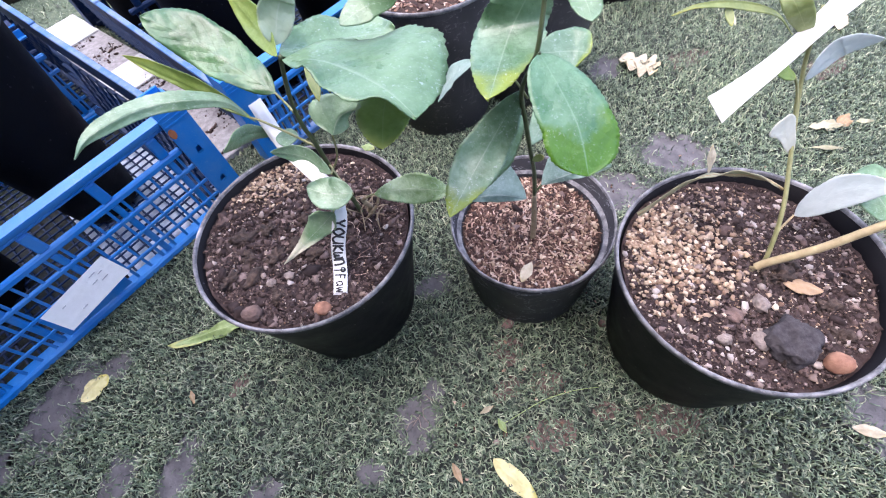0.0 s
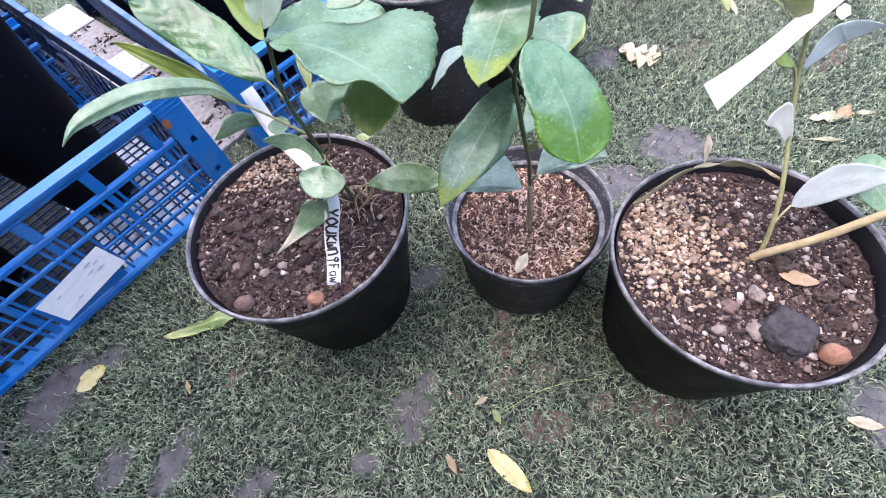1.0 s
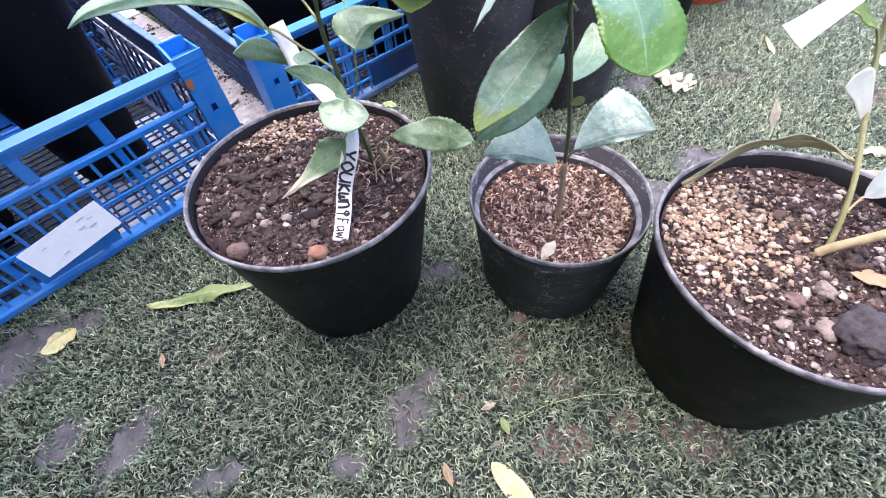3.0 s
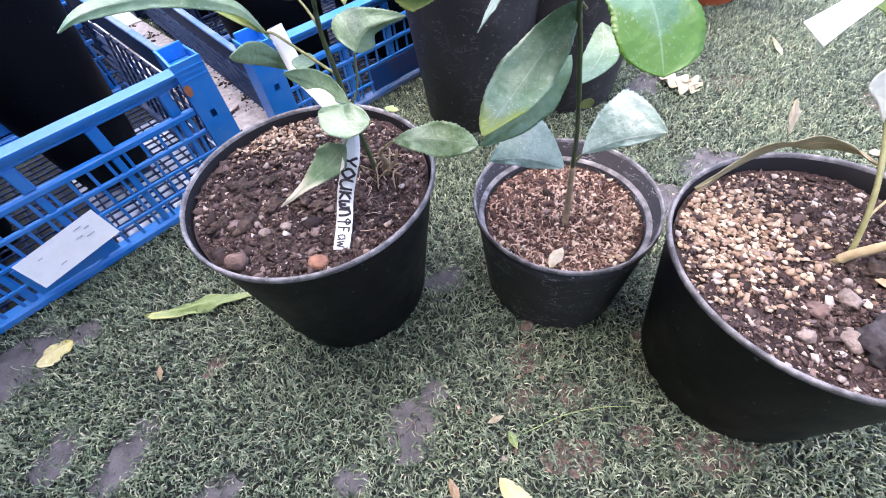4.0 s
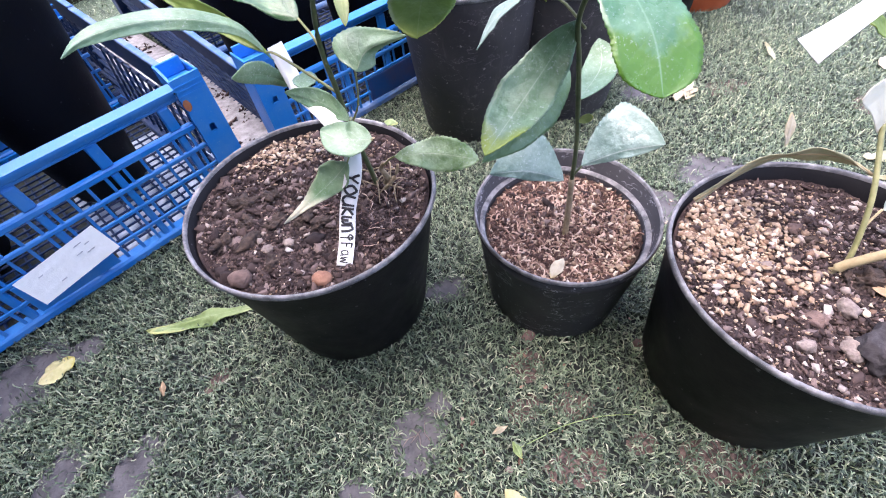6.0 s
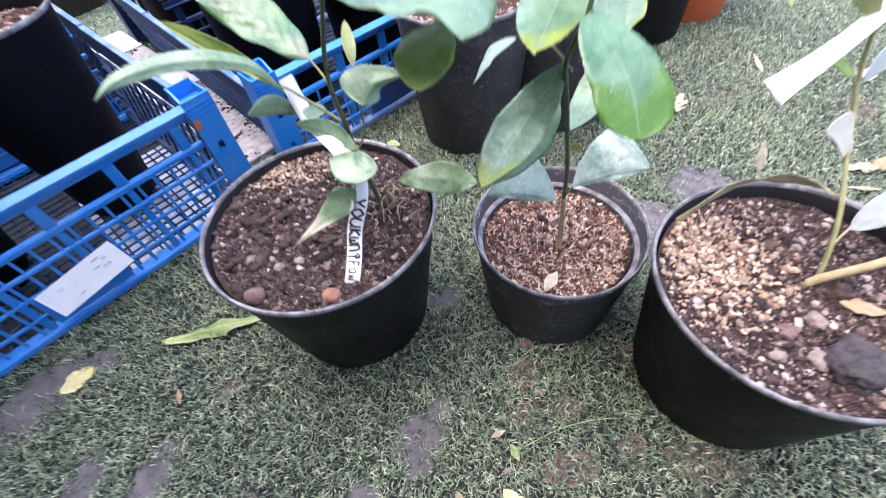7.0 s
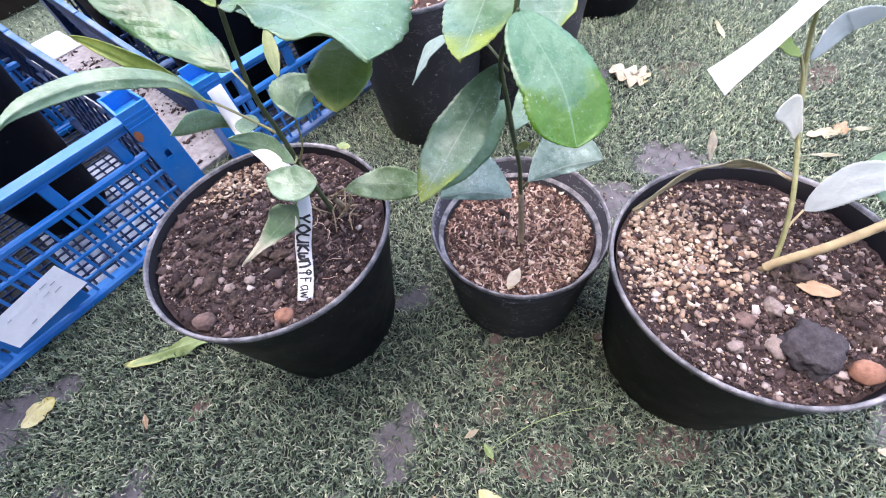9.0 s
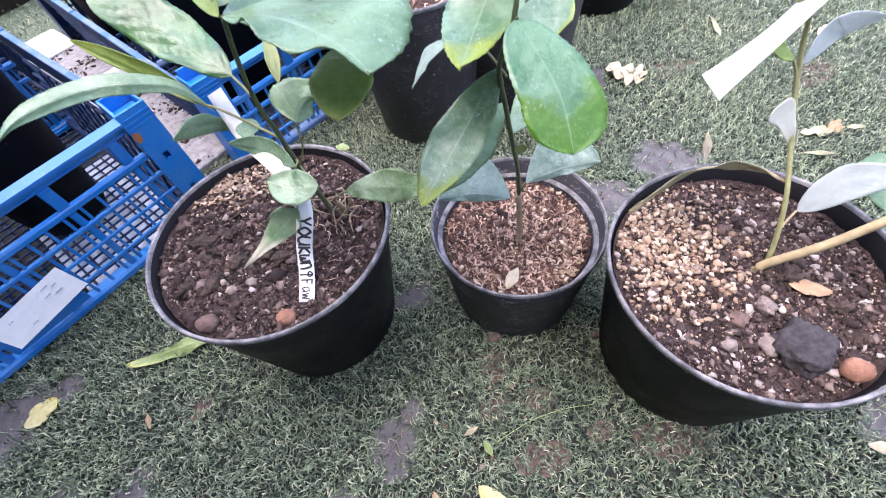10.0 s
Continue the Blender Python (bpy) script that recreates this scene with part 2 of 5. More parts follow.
LEAF_SILVER = leaf_mat("silvery_leaf", (0.52, 0.60, 0.60), (0.66, 0.73, 0.73), (0.70, 0.76, 0.76), (0.6, 0.66, 0.6), 1.2, 0.42, lets=0.45)
LEAF_WHITE = leaf_mat("whitish_leaf", (0.76, 0.75, 0.63), (0.88, 0.87, 0.76), (0.78, 0.80, 0.78), (0.6, 0.66, 0.6), 1.2, 0.42, lets=0.5)
LEAF_DRY = leaf_mat("dry_cream_leaf", (0.42, 0.35, 0.24), (0.64, 0.57, 0.43), (0.52, 0.40, 0.25), (0.62, 0.50, 0.30), 0.9, 0.7)
LEAF_KHAKI = leaf_mat("dry_khaki_leaf", (0.31, 0.30, 0.18), (0.50, 0.48, 0.34), (0.46, 0.42, 0.32), (0.30, 0.28, 0.18), 0.55, 0.6)
LEAF_TAN = leaf_mat("tan_dead_leaf", (0.34, 0.22, 0.12), (0.52, 0.37, 0.24), (0.45, 0.32, 0.2), (0.45, 0.30, 0.18), 0.9, 0.7)
LEAF_FALLEN = leaf_mat("yellow_fallen_leaf", (0.56, 0.52, 0.22), (0.74, 0.68, 0.38), (0.70, 0.60, 0.28), (0.55, 0.48, 0.14), 0.9, 0.55)
LEAF_LIMP = leaf_mat("limp_green_leaf", (0.20, 0.29, 0.09), (0.34, 0.44, 0.19), (0.55, 0.6, 0.35), (0.50, 0.52, 0.2), 0.9, 0.5)


def plain(name, a, b, scale, rough, bump=0.3):
    m = Mat(name, rough)
    n = m.noise(scale, 5.0, 0.6)
    m.color(m.mix(m.ramp(n, (0.3, (0, 0, 0)), (0.75, (1, 1, 1))), a, b))
    m.bump(m.noise(scale * 3, 4.0, 0.65), bump, 0.001 if bump < 0.5 else 0.003)
    return m.m


STEM = plain("green_brown_stem", (0.045, 0.075, 0.028), (0.10, 0.115, 0.05), 120, 0.55)
STEM_BARK = plain("pale_bark", (0.20, 0.15, 0.09), (0.38, 0.30, 0.19), 160, 0.75)
STEM_OLIVE = plain("olive_stem", (0.19, 0.20, 0.08), (0.33, 0.32, 0.15), 120, 0.6)
STEM_CREAM = plain("cream_branch", (0.24, 0.18, 0.09), (0.47, 0.39, 0.22), 75, 0.65, 0.4)
WHITE_TAPE = plain("white_label_tape", (0.80, 0.80, 0.79), (0.86, 0.86, 0.85), 60, 0.4, 0.1)
PAPER = plain("dirty_white_paper", (0.85, 0.85, 0.83), (0.92, 0.92, 0.91), 70, 0.75)
INK = plain("black_marker_ink", (0.010, 0.010, 0.012), (0.02, 0.02, 0.025), 90, 0.5)
STONE_DARK = plain("charcoal_clod", (0.020, 0.017, 0.019), (0.075, 0.066, 0.070), 160, 0.95, 0.5)
STONE_ORANGE = plain("orange_clay_ball", (0.19, 0.085, 0.052), (0.40, 0.215, 0.14), 90, 0.85, 0.6)
STONE_PINK = plain("pinkish_clay_ball", (0.095, 0.060, 0.050), (0.22, 0.145, 0.120), 120, 0.9, 0.8)
STONE_PALE = plain("pale_gravel", (0.14, 0.105, 0.09), (0.38, 0.31, 0.27), 150, 0.9, 0.8)
CLOD = plain("soil_clod", (0.020, 0.014, 0.012), (0.10, 0.066, 0.05), 120, 0.95, 0.8)
BOARD = plain("white_painted_board", (0.36, 0.37, 0.39), (0.62, 0.63, 0.64), 40, 0.6)
BOARD_DIRTY = plain("soiled_board", (0.15, 0.145, 0.15), (0.40, 0.39, 0.40), 60, 0.8)
SHEET = plain("crumpled_white_film", (0.22, 0.28, 0.38), (0.56, 0.63, 0.72), 45, 0.4)
RUST = plain("rusty_smear", (0.30, 0.09, 0.035), (0.45, 0.17, 0.07), 90, 0.8)


# ---------------------------------------------------------------- mesh helpers
def part(name, bm, material, parent=None, label="", smooth=True):
    me = bpy.data.meshes.new(name)
    bm.to_mesh(me)
    bm.free()
    me.materials.append(material)
    if smooth:
        me.shade_smooth()
    ob = new(name, me)
    if parent is not None:
        ob.parent = parent
    if label:
        ob["label"] = label
    return ob


def raw(name, verts, faces, material, parent=None, label="", smooth=False):
    me = bpy.data.meshes.new(name)
    verts, faces = np.asarray(verts, np.float32), np.asarray(faces, np.int32)
    me.vertices.add(len(verts))
    me.vertices.foreach_set("co", verts.ravel())
    k = faces.shape[1]
    me.loops.add(faces.size)
    me.loops.foreach_set("vertex_index", faces.ravel())
    me.polygons.add(len(faces))
    me.polygons.foreach_set("loop_start", np.arange(0, faces.size, k, dtype=np.int32))
    me.update(calc_edges=True)
    me.validate()
    me.materials.append(material)
    if smooth:
        me.shade_smooth()
    ob = new(name, me)
    if parent is not None:
        ob.parent = parent
    if label:
        ob["label"] = label
    return ob


def thing(name, m, label, category, group="", kind=""):
    ob = new(name)
    ob.empty_display_size = 0.02
    ob.matrix_world = m
    return tagged(ob, label, category, group, kind)


def box(bm, lo, hi, bevel=0.0):
    m = Matrix.Translation([(a + b) / 2 for a, b in zip(lo, hi)]) @ Matrix.Diagonal([b - a for a, b in zip(lo, hi)] + [1])
    r = bmesh.ops.create_cube(bm, size=1.0, matrix=m)
    if bevel:
        es = {e for v in r["verts"] for e in v.link_edges}
        bmesh.ops.bevel(bm, geom=list(es), offset=bevel, segments=1, affect="EDGES")
    return bm


def lathe(profile, n=64, wobble=0.0, seed=0):
    """A turned shape from (radius, height) pairs."""
    bm = bmesh.new()
    rnd = random.Random(seed)
    ph = rnd.random() * 6.28
    rings = []
    for r, z in profile:
        ring = []
        for i in range(n):
            a = 2 * math.pi * i / n
            k = 1 + wobble * math.sin(2 * a + ph)
            ring.append(bm.verts.new((r * k * math.cos(a), r * k * math.sin(a), z)))
        rings.append(ring)
    for p, q in zip(rings, rings[1:]):
        for i in range(n):
            bm.faces.new((p[i], p[(i + 1) % n], q[(i + 1) % n], q[i]))
    return bm


def tube(points, radii, n=8, bm=None, ends=True):
    """A tapered round tube along points, smoothed."""
    bm = bm or bmesh.new()
    pts = [Vector(p) for p in points]
    fine, rad = [], []
    for i in range(len(pts) - 1):
        p0, p1, p2, p3 = pts[max(i - 1, 0)], pts[i], pts[i + 1], pts[min(i + 2, len(pts) - 1)]
        for s in range(5):
            u = s / 5
            fine.append(0.5 * ((2 * p1) + (p2 - p0) * u + (2 * p0 - 5 * p1 + 4 * p2 - p3) * u * u + (3 * p1 - p0 - 3 * p2 + p3) * u ** 3))
            rad.append(radii[i] * (1 - u) + radii[i + 1] * u)
    fine.append(pts[-1])
    rad.append(radii[-1])
    rings = []
    for i, (p, r) in enumerate(zip(fine, rad)):
        d = (fine[min(i + 1, len(fine) - 1)] - fine[max(i - 1, 0)]).normalized()
        a = d.cross(Vector((0.31, 0.11, 0.94)) if abs(d.z) < 0.9 else Vector((1, 0, 0))).normalized()
        b = d.cross(a)
        rings.append([bm.verts.new(p + r * (math.cos(2 * math.pi * k / n) * a + math.sin(2 * math.pi * k / n) * b)) for k in range(n)])
    for p, q in zip(rings, rings[1:]):
        for k in range(n):
            bm.faces.new((p[k], p[(k + 1) % n], q[(k + 1) % n], q[k]))
    if ends:
        bm.faces.new(rings[0][::-1])
        bm.faces.new(rings[-1])
    return bm


def curve3(points, steps):
    """Evenly spread points on a smooth line through the given ones."""
    pts = [Vector(p) for p in points]
    out = []
    for i in range(steps + 1):
        g = i / steps * (len(pts) - 1)
        k = min(int(g), len(pts) - 2)
        u = g - k
        p0, p1, p2, p3 = pts[max(k - 1, 0)], pts[k], pts[k + 1], pts[min(k + 2, len(pts) - 1)]
        out.append(0.5 * ((2 * p1) + (p2 - p0) * u + (2 * p0 - 5 * p1 + 4 * p2 - p3) * u * u + (3 * p1 - p0 - 3 * p2 + p3) * u ** 3))
    return out


def leaf_blade(name, spine, left, right, material, parent, shape=(0.5, 1.0), fold=0.0, wave=0.0, label="", seed=1, thick=0.0007, teeth=0.045, quilt=0.014, tip=0.0):
    """A leaf: spine runs from stalk to tip; left and right lie on its widest edges.

    shape: where it is widest, and how blunt; quilt: relief between the side veins; tip: how drawn out the end is."""
    rnd = random.Random(seed)
    ns, nv = 96, 12
    line = curve3(spine, ns)
    peak, blunt = shape
    hub = line[round(peak * ns)]
    to_l, to_r = Vector(left) - hub, Vector(right) - hub
    half = (to_l.length + to_r.length) / 2
    bm = bmesh.new()
    uvl = bm.loops.layers.uv.new("UVMap")
    ph = rnd.random() * 6.28
    grid = []
    for i, c in enumerate(line):
        u = i / ns
        d = (line[min(i + 1, ns)] - line[max(i - 1, 0)]).normalized()
        al, ar = to_l - 0.8 * d * to_l.dot(d), to_r - 0.8 * d * to_r.dot(d)
        nrm = d.cross(al - ar).normalized()
        if nrm.z < 0:
            nrm = -nrm
        e = (peak - u) / peak if u < peak else (u - peak) / (1 - peak)
        w = max(0.015, 1 - e ** (1.6 / blunt + (0.1 if u < peak else 0.0)))
        if u > peak:
            w *= 1 - tip * e * e * (1.6 - 0.8 * e)
        w *= 1 + 0.010 * math.sin(u * 31 + ph) + 0.014 * math.sin(u * 17 + ph)
        row = []
        for j in range(nv + 1):
            q = 2 * j / nv - 1
            edge = abs(q)
            side = al * q if q > 0 else ar * -q
            saw = teeth * (((i * 0.25 + ph + (0.5 if q > 0 else 0.0) + 0.3 * noise.noise(Vector((u * 9, seed, q)))) % 1.0) - 0.6) * min(1.0, 3 * u) * min(1.0, w * 4)
            up = fold * half * w * (q * q - edge)
            up += wave * half * (math.sin(u * 11 + ph + 1.3 * q) * edge + 0.5 * math.sin(u * 23 + 2 * ph - 2.0 * q) * q * q) * min(1.0, 4 * u)
            vein = u * 8.0 - edge * w * 2.2 + (0.25 if q > 0 else 0.0)
            up += quilt * half * w * (abs(math.sin(math.pi * vein)) ** 0.6 - 0.6) * min(1.0, 5 * edge) * (1.15 - edge)
            row.append(bm.verts.new(c + side * (w + (saw if edge > 0.99 else 0.0)) + nrm * up))
        grid.append(row)
    for i in range(ns):
        for j in range(nv):
            f = bm.faces.new((grid[i][j], grid[i + 1][j], grid[i + 1][j + 1], grid[i][j + 1]))
            for loop, (uu, vv) in zip(f.loops, ((i, j), (i + 1, j), (i + 1, j + 1), (i, j + 1))):
                loop[uvl].uv = (uu / ns, vv / nv)
    bmesh.ops.recalc_face_normals(bm, faces=bm.faces)
    ob = part(name, bm, material, parent, label)
    sol = ob.modifiers.new("thickness", "SOLIDIFY")
    sol.thickness, sol.offset = thick, 0.0
    return ob


def ribbon(name, points, across, width, material, parent=None, label="", thick=0.0008, twist=None, taper=1.0, waist=0.0, square=True):
    """A flat strip along points, wide in the direction across."""
    ns = 20
    line = curve3(points, ns)
    bm = bmesh.new()
    rows = []
    for i, c in enumerate(line):
        d = (line[min(i + 1, ns)] - line[max(i - 1, 0)]).normalized()
        a = Vector(across)
        if twist is not None:
            a = a.lerp(Vector(twist), i / ns)
        a = (a - d * a.dot(d)).normalized() if square else a.normalized()
        w = width * (1 + (taper - 1) * i / ns) * (1 - waist * math.sin(math.pi * min(1.0, 1.6 * i / ns)))
        rows.append([bm.verts.new(c + a * w * s) for s in (-0.5, -0.17, 0.17, 0.5)])
    for p, q in zip(rows, rows[1:]):
        for k in range(3):
            bm.faces.new((p[k], p[k + 1], q[k + 1], q[k]))
    ob = part(name, bm, material, parent, label)
    sol = ob.modifiers.new("thickness", "SOLIDIFY")
    sol.thickness, sol.offset = thick, 0.0
    return ob


def lump(size, seed, rough=0.25, sub=2, flat=1.0, block=0.0):
    """An uneven stone or clod."""
    bm = bmesh.new()
    bmesh.ops.create_icosphere(bm, subdivisions=sub, radius=1.0)
    off = Vector((seed * 3.7, seed * 1.3, seed * 7.1))
    for v in bm.verts:
        k = 1 + rough * noise.noise(v.co * 1.3 + off) + rough * 0.6 * noise.noise(v.co * 3.1 + off) + rough * 0.35 * noise.noise(v.co * 7.0 + off) + (rough * 0.25 * noise.noise(v.co * 15.0 + off) if sub > 3 else 0.0)
        k *= (0.78 / max(abs(v.co.x + 0.15 * v.co.y), abs(v.co.y - 0.2 * v.co.x), abs(v.co.z) * 1.05)) ** block
        v.co = Vector((v.co.x * size[0], v.co.y * size[1], v.co.z * size[2] * flat)) * k
    return bm


ICO_V, ICO_F = None, None


def grains(name, spots, sizes, material, parent, seed, label="", long=1.0, flat=1.0, jag=0.42):
    """Many small uneven grains in one mesh; spots: (n, 3) centres."""
    global ICO_V, ICO_F
    if ICO_V is None:
        bm = bmesh.new()
        bmesh.ops.create_icosphere(bm, subdivisions=1, radius=1.0)
        ICO_V = np.array([v.co[:] for v in bm.verts])
        ICO_F = np.array([[v.index for v in f.verts] for f in bm.faces])
        bm.free()
    rng = np.random.default_rng(seed)
    n = len(spots)
    v = np.repeat(ICO_V[None], n, 0) * (1 + jag * rng.standard_normal((n, len(ICO_V), 1)).clip(-1.5, 1.6))
    v = v * (sizes[:, None, None] * np.stack([rng.uniform(0.8, 1.2, n) * long, rng.uniform(0.7, 1.1, n), rng.uniform(0.5, 0.9, n) * flat], -1)[:, None])
    a = rng.uniform(0, 6.283, n)
    tilt = rng.uniform(-0.5, 0.5, n)
    v[..., 2] += v[..., 0] * tilt[:, None]
    x, y = v[..., 0].copy(), v[..., 1].copy()
    v[..., 0] = x * np.cos(a)[:, None] - y * np.sin(a)[:, None]
    v[..., 1] = x * np.sin(a)[:, None] + y * np.cos(a)[:, None]
    v += np.asarray(spots)[:, None]
    f = ICO_F[None] + (np.arange(n) * len(ICO_V))[:, None, None]
    ob = raw(name, v.reshape(-1, 3), f.reshape(-1, 3), material, parent, label, smooth=material != CRUMB)
    ob["kind"] = "stuff"
    return ob


# ---------------------------------------------------------------- ground
def smooth_noise(x, y, s, seed):
    """Cheap value noise on arrays."""
    rng = np.random.default_rng(seed)
    t = rng.random((64, 64))
    gx, gy = x * s, y * s
    ix, iy = np.floor(gx).astype(int), np.floor(gy).astype(int)
    fx, fy = gx - ix, gy - iy
    fx, fy = fx * fx * (3 - 2 * fx), fy * fy * (3 - 2 * fy)
    g = lambda i, j: t[i % 64, j % 64]
    return (g(ix, iy) * (1 - fx) + g(ix + 1, iy) * fx) * (1 - fy) + (g(ix, iy + 1) * (1 - fx) + g(ix + 1, iy + 1) * fx) * fy


bm = bmesh.new()
for x, y in ((-60, -60), (60, -60), (60, 60), (-60, 60)):
    bm.verts.new((x, y, 0.0))
bm.faces.new(bm.verts)
ground = tagged(part("ground", bm, BACKING, None), "rubbery backing of worn artificial turf, coloured shade-dark under the fibres", "ground", kind="structure")

# worn spots where the backing shows: x, y, half length, half width, turn
WORN = [(-0.018, 0.323, 0.034, 0.026, 70, 0), (0.008, 0.364, 0.017, 0.014, 60, 0), (-0.605, 0.425, 0.072, 0.040, 58, 0), (-0.525, 0.484, 0.024, 0.018, 40, 0),
        (-0.472, 0.309, 0.032, 0.020, 70, 0), (-0.380, 0.301, 0.046, 0.024, 75, 0), (0.335, 0.276, 0.040, 0.020, 0, 1), (0.521, 0.735, 0.046, 0.056, 80, 0),
        (0.400, 0.665, 0.042, 0.052, 60, 0), (0.029, 0.540, 0.026, 0.020, 20, 0), (0.178, 0.352, 0.020, 0.014, 0, 1), (-0.251, 0.255, 0.030, 0.016, 20, 0),
        (0.600, 0.240, 0.040, 0.034, 30, 0), (-0.092, 0.264, 0.014, 0.018, 80, 0), (0.168, 0.280, 0.028, 0.016, 0, 1), (0.474, 1.018, 0.040, 0.030, 60, 0),
        (0.133, 0.409, 0.018, 0.018, 0, 1), (-0.690, 0.330, 0.046, 0.028, 40, 0), (0.700, 0.480, 0.060, 0.030, 20, 0), (0.900, 0.900, 0.050, 0.024, 30, 1), (0.650, 1.000, 0.040, 0.022, 10, 1),
        (0.120, 0.350, 0.020, 0.012, 20, 1), (-0.300, 0.420, 0.016, 0.010, 50, 1), (0.250, 0.300, 0.014, 0.010, 10, 1)]


def turf():
    rng = np.random.default_rng(7)
    xs, ys = [], []
    for r0, r1, dens in ((0.0, 0.9, 86000), (0.9, 1.3, 26000), (1.3, 2.0, 9000)):
        n = int(math.pi * (r1 * r1 - r0 * r0) * dens)
        r, a = np.sqrt(rng.uniform(r0 * r0, r1 * r1, n)), rng.uniform(0, 6.283, n)
        xs.append(0.1 + r * np.cos(a))
        ys.append(0.75 + r * np.sin(a))
    x, y = np.concatenate(xs), np.concatenate(ys)
    away = np.hypot(x - 0.1, y - 0.75)
    keep = np.ones(len(x), bool)
    warp = 0.02 + 0.60 * (smooth_noise(x + 5, y + 5, 45, 3) - 0.5) + 0.45 * (smooth_noise(x + 5, y + 5, 130, 4) - 0.5)
    for cx, cy, a, b, turn, earthy in WORN:
        c, s = math.cos(radians(turn)), math.sin(radians(turn))
        u, v = (x - cx) * c + (y - cy) * s, -(x - cx) * s + (y - cy) * c
        q = np.sqrt((u / a) ** 2 + (v / b) ** 2) + warp
        keep &= ~((q < 1.0) & (rng.random(len(x)) < np.clip(1.40 - q * 0.55, 0.0, 0.34 if earthy else 0.93)))
    # none under the two front crates
    a, b = (x + 0.6) * 0.70 + (y - 0.565) * 0.714, -(x + 0.6) * 0.714 + (y - 0.565) * 0.70
    keep &= ~((b > 0.0) & (b < 0.58) & (((a > -0.21) & (a < 0.37)) | ((a > 0.46) & (a < 1.04))))
    thin = smooth_noise(x + 9, y + 9, 9, 11)
    keep &= rng.random(len(x)) < 0.80 + 0.35 * thin
    keep &= rng.random(len(x)) < np.clip((2.0 - away) / 0.5, 0.0, 1.0)
    x, y, away = x[keep], y[keep], away[keep]
    n = len(x)
    a = rng.uniform(0, 6.283, n)
    length = rng.uniform(0.0070, 0.0130, n) * np.where(away > 1.3, 1.6, 1.0)
    width = rng.uniform(0.00062, 0.00092, n) * np.where(away > 1.3, 1.8, np.where(away > 0.9, 1.25, 1.0))
    high = rng.uniform(0.004, 0.0135, n)
    bend = rng.uniform(0.3, 2.1, n) * rng.choice([-1.0, 1.0], n)
    steps = 5
    px, py = x.copy(), y.copy()
    rows = []
    for k in range(steps):
        u = k / (steps - 1)
        ang = a + bend * u
        z = high * np.sin(np.pi * (0.02 + 0.62 * u)) + 0.0004
        sx, sy = -np.sin(ang), np.cos(ang)
        w = width * (1.0 - 0.2 * u)
        roll = rng.normal(0, 0.4, n)
        rows.append((np.stack([px - sx * w, py - sy * w, z - w * roll], -1), np.stack([px + sx * w, py + sy * w, z + w * roll], -1)))
        px = px + np.cos(ang) * length / (steps - 1)
        py = py + np.sin(ang) * length / (steps - 1)
    v = np.stack([p for r in rows for p in r], 1)
    base = np.arange(n)[:, None] * (2 * steps)
    f = np.concatenate([base + np.array([[2 * k, 2 * k + 1, 2 * k + 3, 2 * k + 2]]) for k in range(steps - 1)], 0)
    ob = raw("artificial_turf", v.reshape(-1, 3), f, TURF)
    return tagged(ob, "short curly green artificial turf fibres, worn thin in spots", "turf", kind="stuff")


turf()
for i, (cx, cy, a, b, turn, earthy) in enumerate(WORN):
    bm = bmesh.new()
    ring = []
    for k in range(40):
        t = 2 * math.pi * k / 40
        q = 1.30 + 0.35 * noise.noise(Vector((math.cos(t) * 1.6, math.sin(t) * 1.6, i * 3.3))) + 0.15 * noise.noise(Vector((math.cos(t) * 5, math.sin(t) * 5, i * 1.7)))
        ring.append(bm.verts.new((a * q * math.cos(t), b * q * math.sin(t), 0.0)))
    bm.faces.new(ring)
    ob = part("worn_patch", bm, EARTHY if earthy else BARE, None)
    ob.matrix_world = pose(cx, cy, 0.0010 + (i % 5) * 0.0006, 0, 0, turn)
    tagged(ob, "brown soil trodden into worn turf" if earthy else "bare mauve-grey patch where turf fibres wore away", "bare patch", "worn patches of the turf", "structure")


# ---------------------------------------------------------------- pots
def soil_disc(radius, level, rough, slope, material, parent, seed):
    bm = bmesh.new()
    off = Vector((seed * 2.1, seed * 5.3, 0))
    rings, segs = (64, 200) if seed < 10 else (26, 84)
    prev = None

    def top(x, y):
        p = Vector((x, y, 0)) + off
        return level + slope[0] * x + slope[1] * y + rough * (noise.noise(p * 22) + 0.9 * abs(noise.noise(p * 50)) + 0.6 * abs(noise.noise(p * 115)) + 0.35 * noise.noise(p * 330) - 0.3)

    mid = bm.verts.new((0, 0, top(0, 0)))
    for k in range(1, rings + 1):
        r = radius * k / rings
        ring = []
        for i in range(segs):
            t = 2 * math.pi * i / segs
            x, y = r * math.cos(t), r * math.sin(t)
            ring.append(bm.verts.new((x, y, top(x, y))))
        for i in range(segs):
            if prev is None:
                bm.faces.new((mid, ring[i], ring[(i + 1) % segs]))
            else:
                bm.faces.new((prev[i], ring[i], ring[(i + 1) % segs], prev[(i + 1) % segs]))
        prev = ring
    part("soil", bm, material, parent)
    return top


def scatter(top, radius, n, rng, where=None):
    r, a = radius * np.sqrt(rng.random(n)), rng.uniform(0, 6.283, n)
    x, y = r * np.cos(a), r * np.sin(a)
    if where is not None:
        k = where(x, y, rng)
        x, y = x[k], y[k]
    return np.array([(p, q, top(p, q)) for p, q in zip(x, y)])


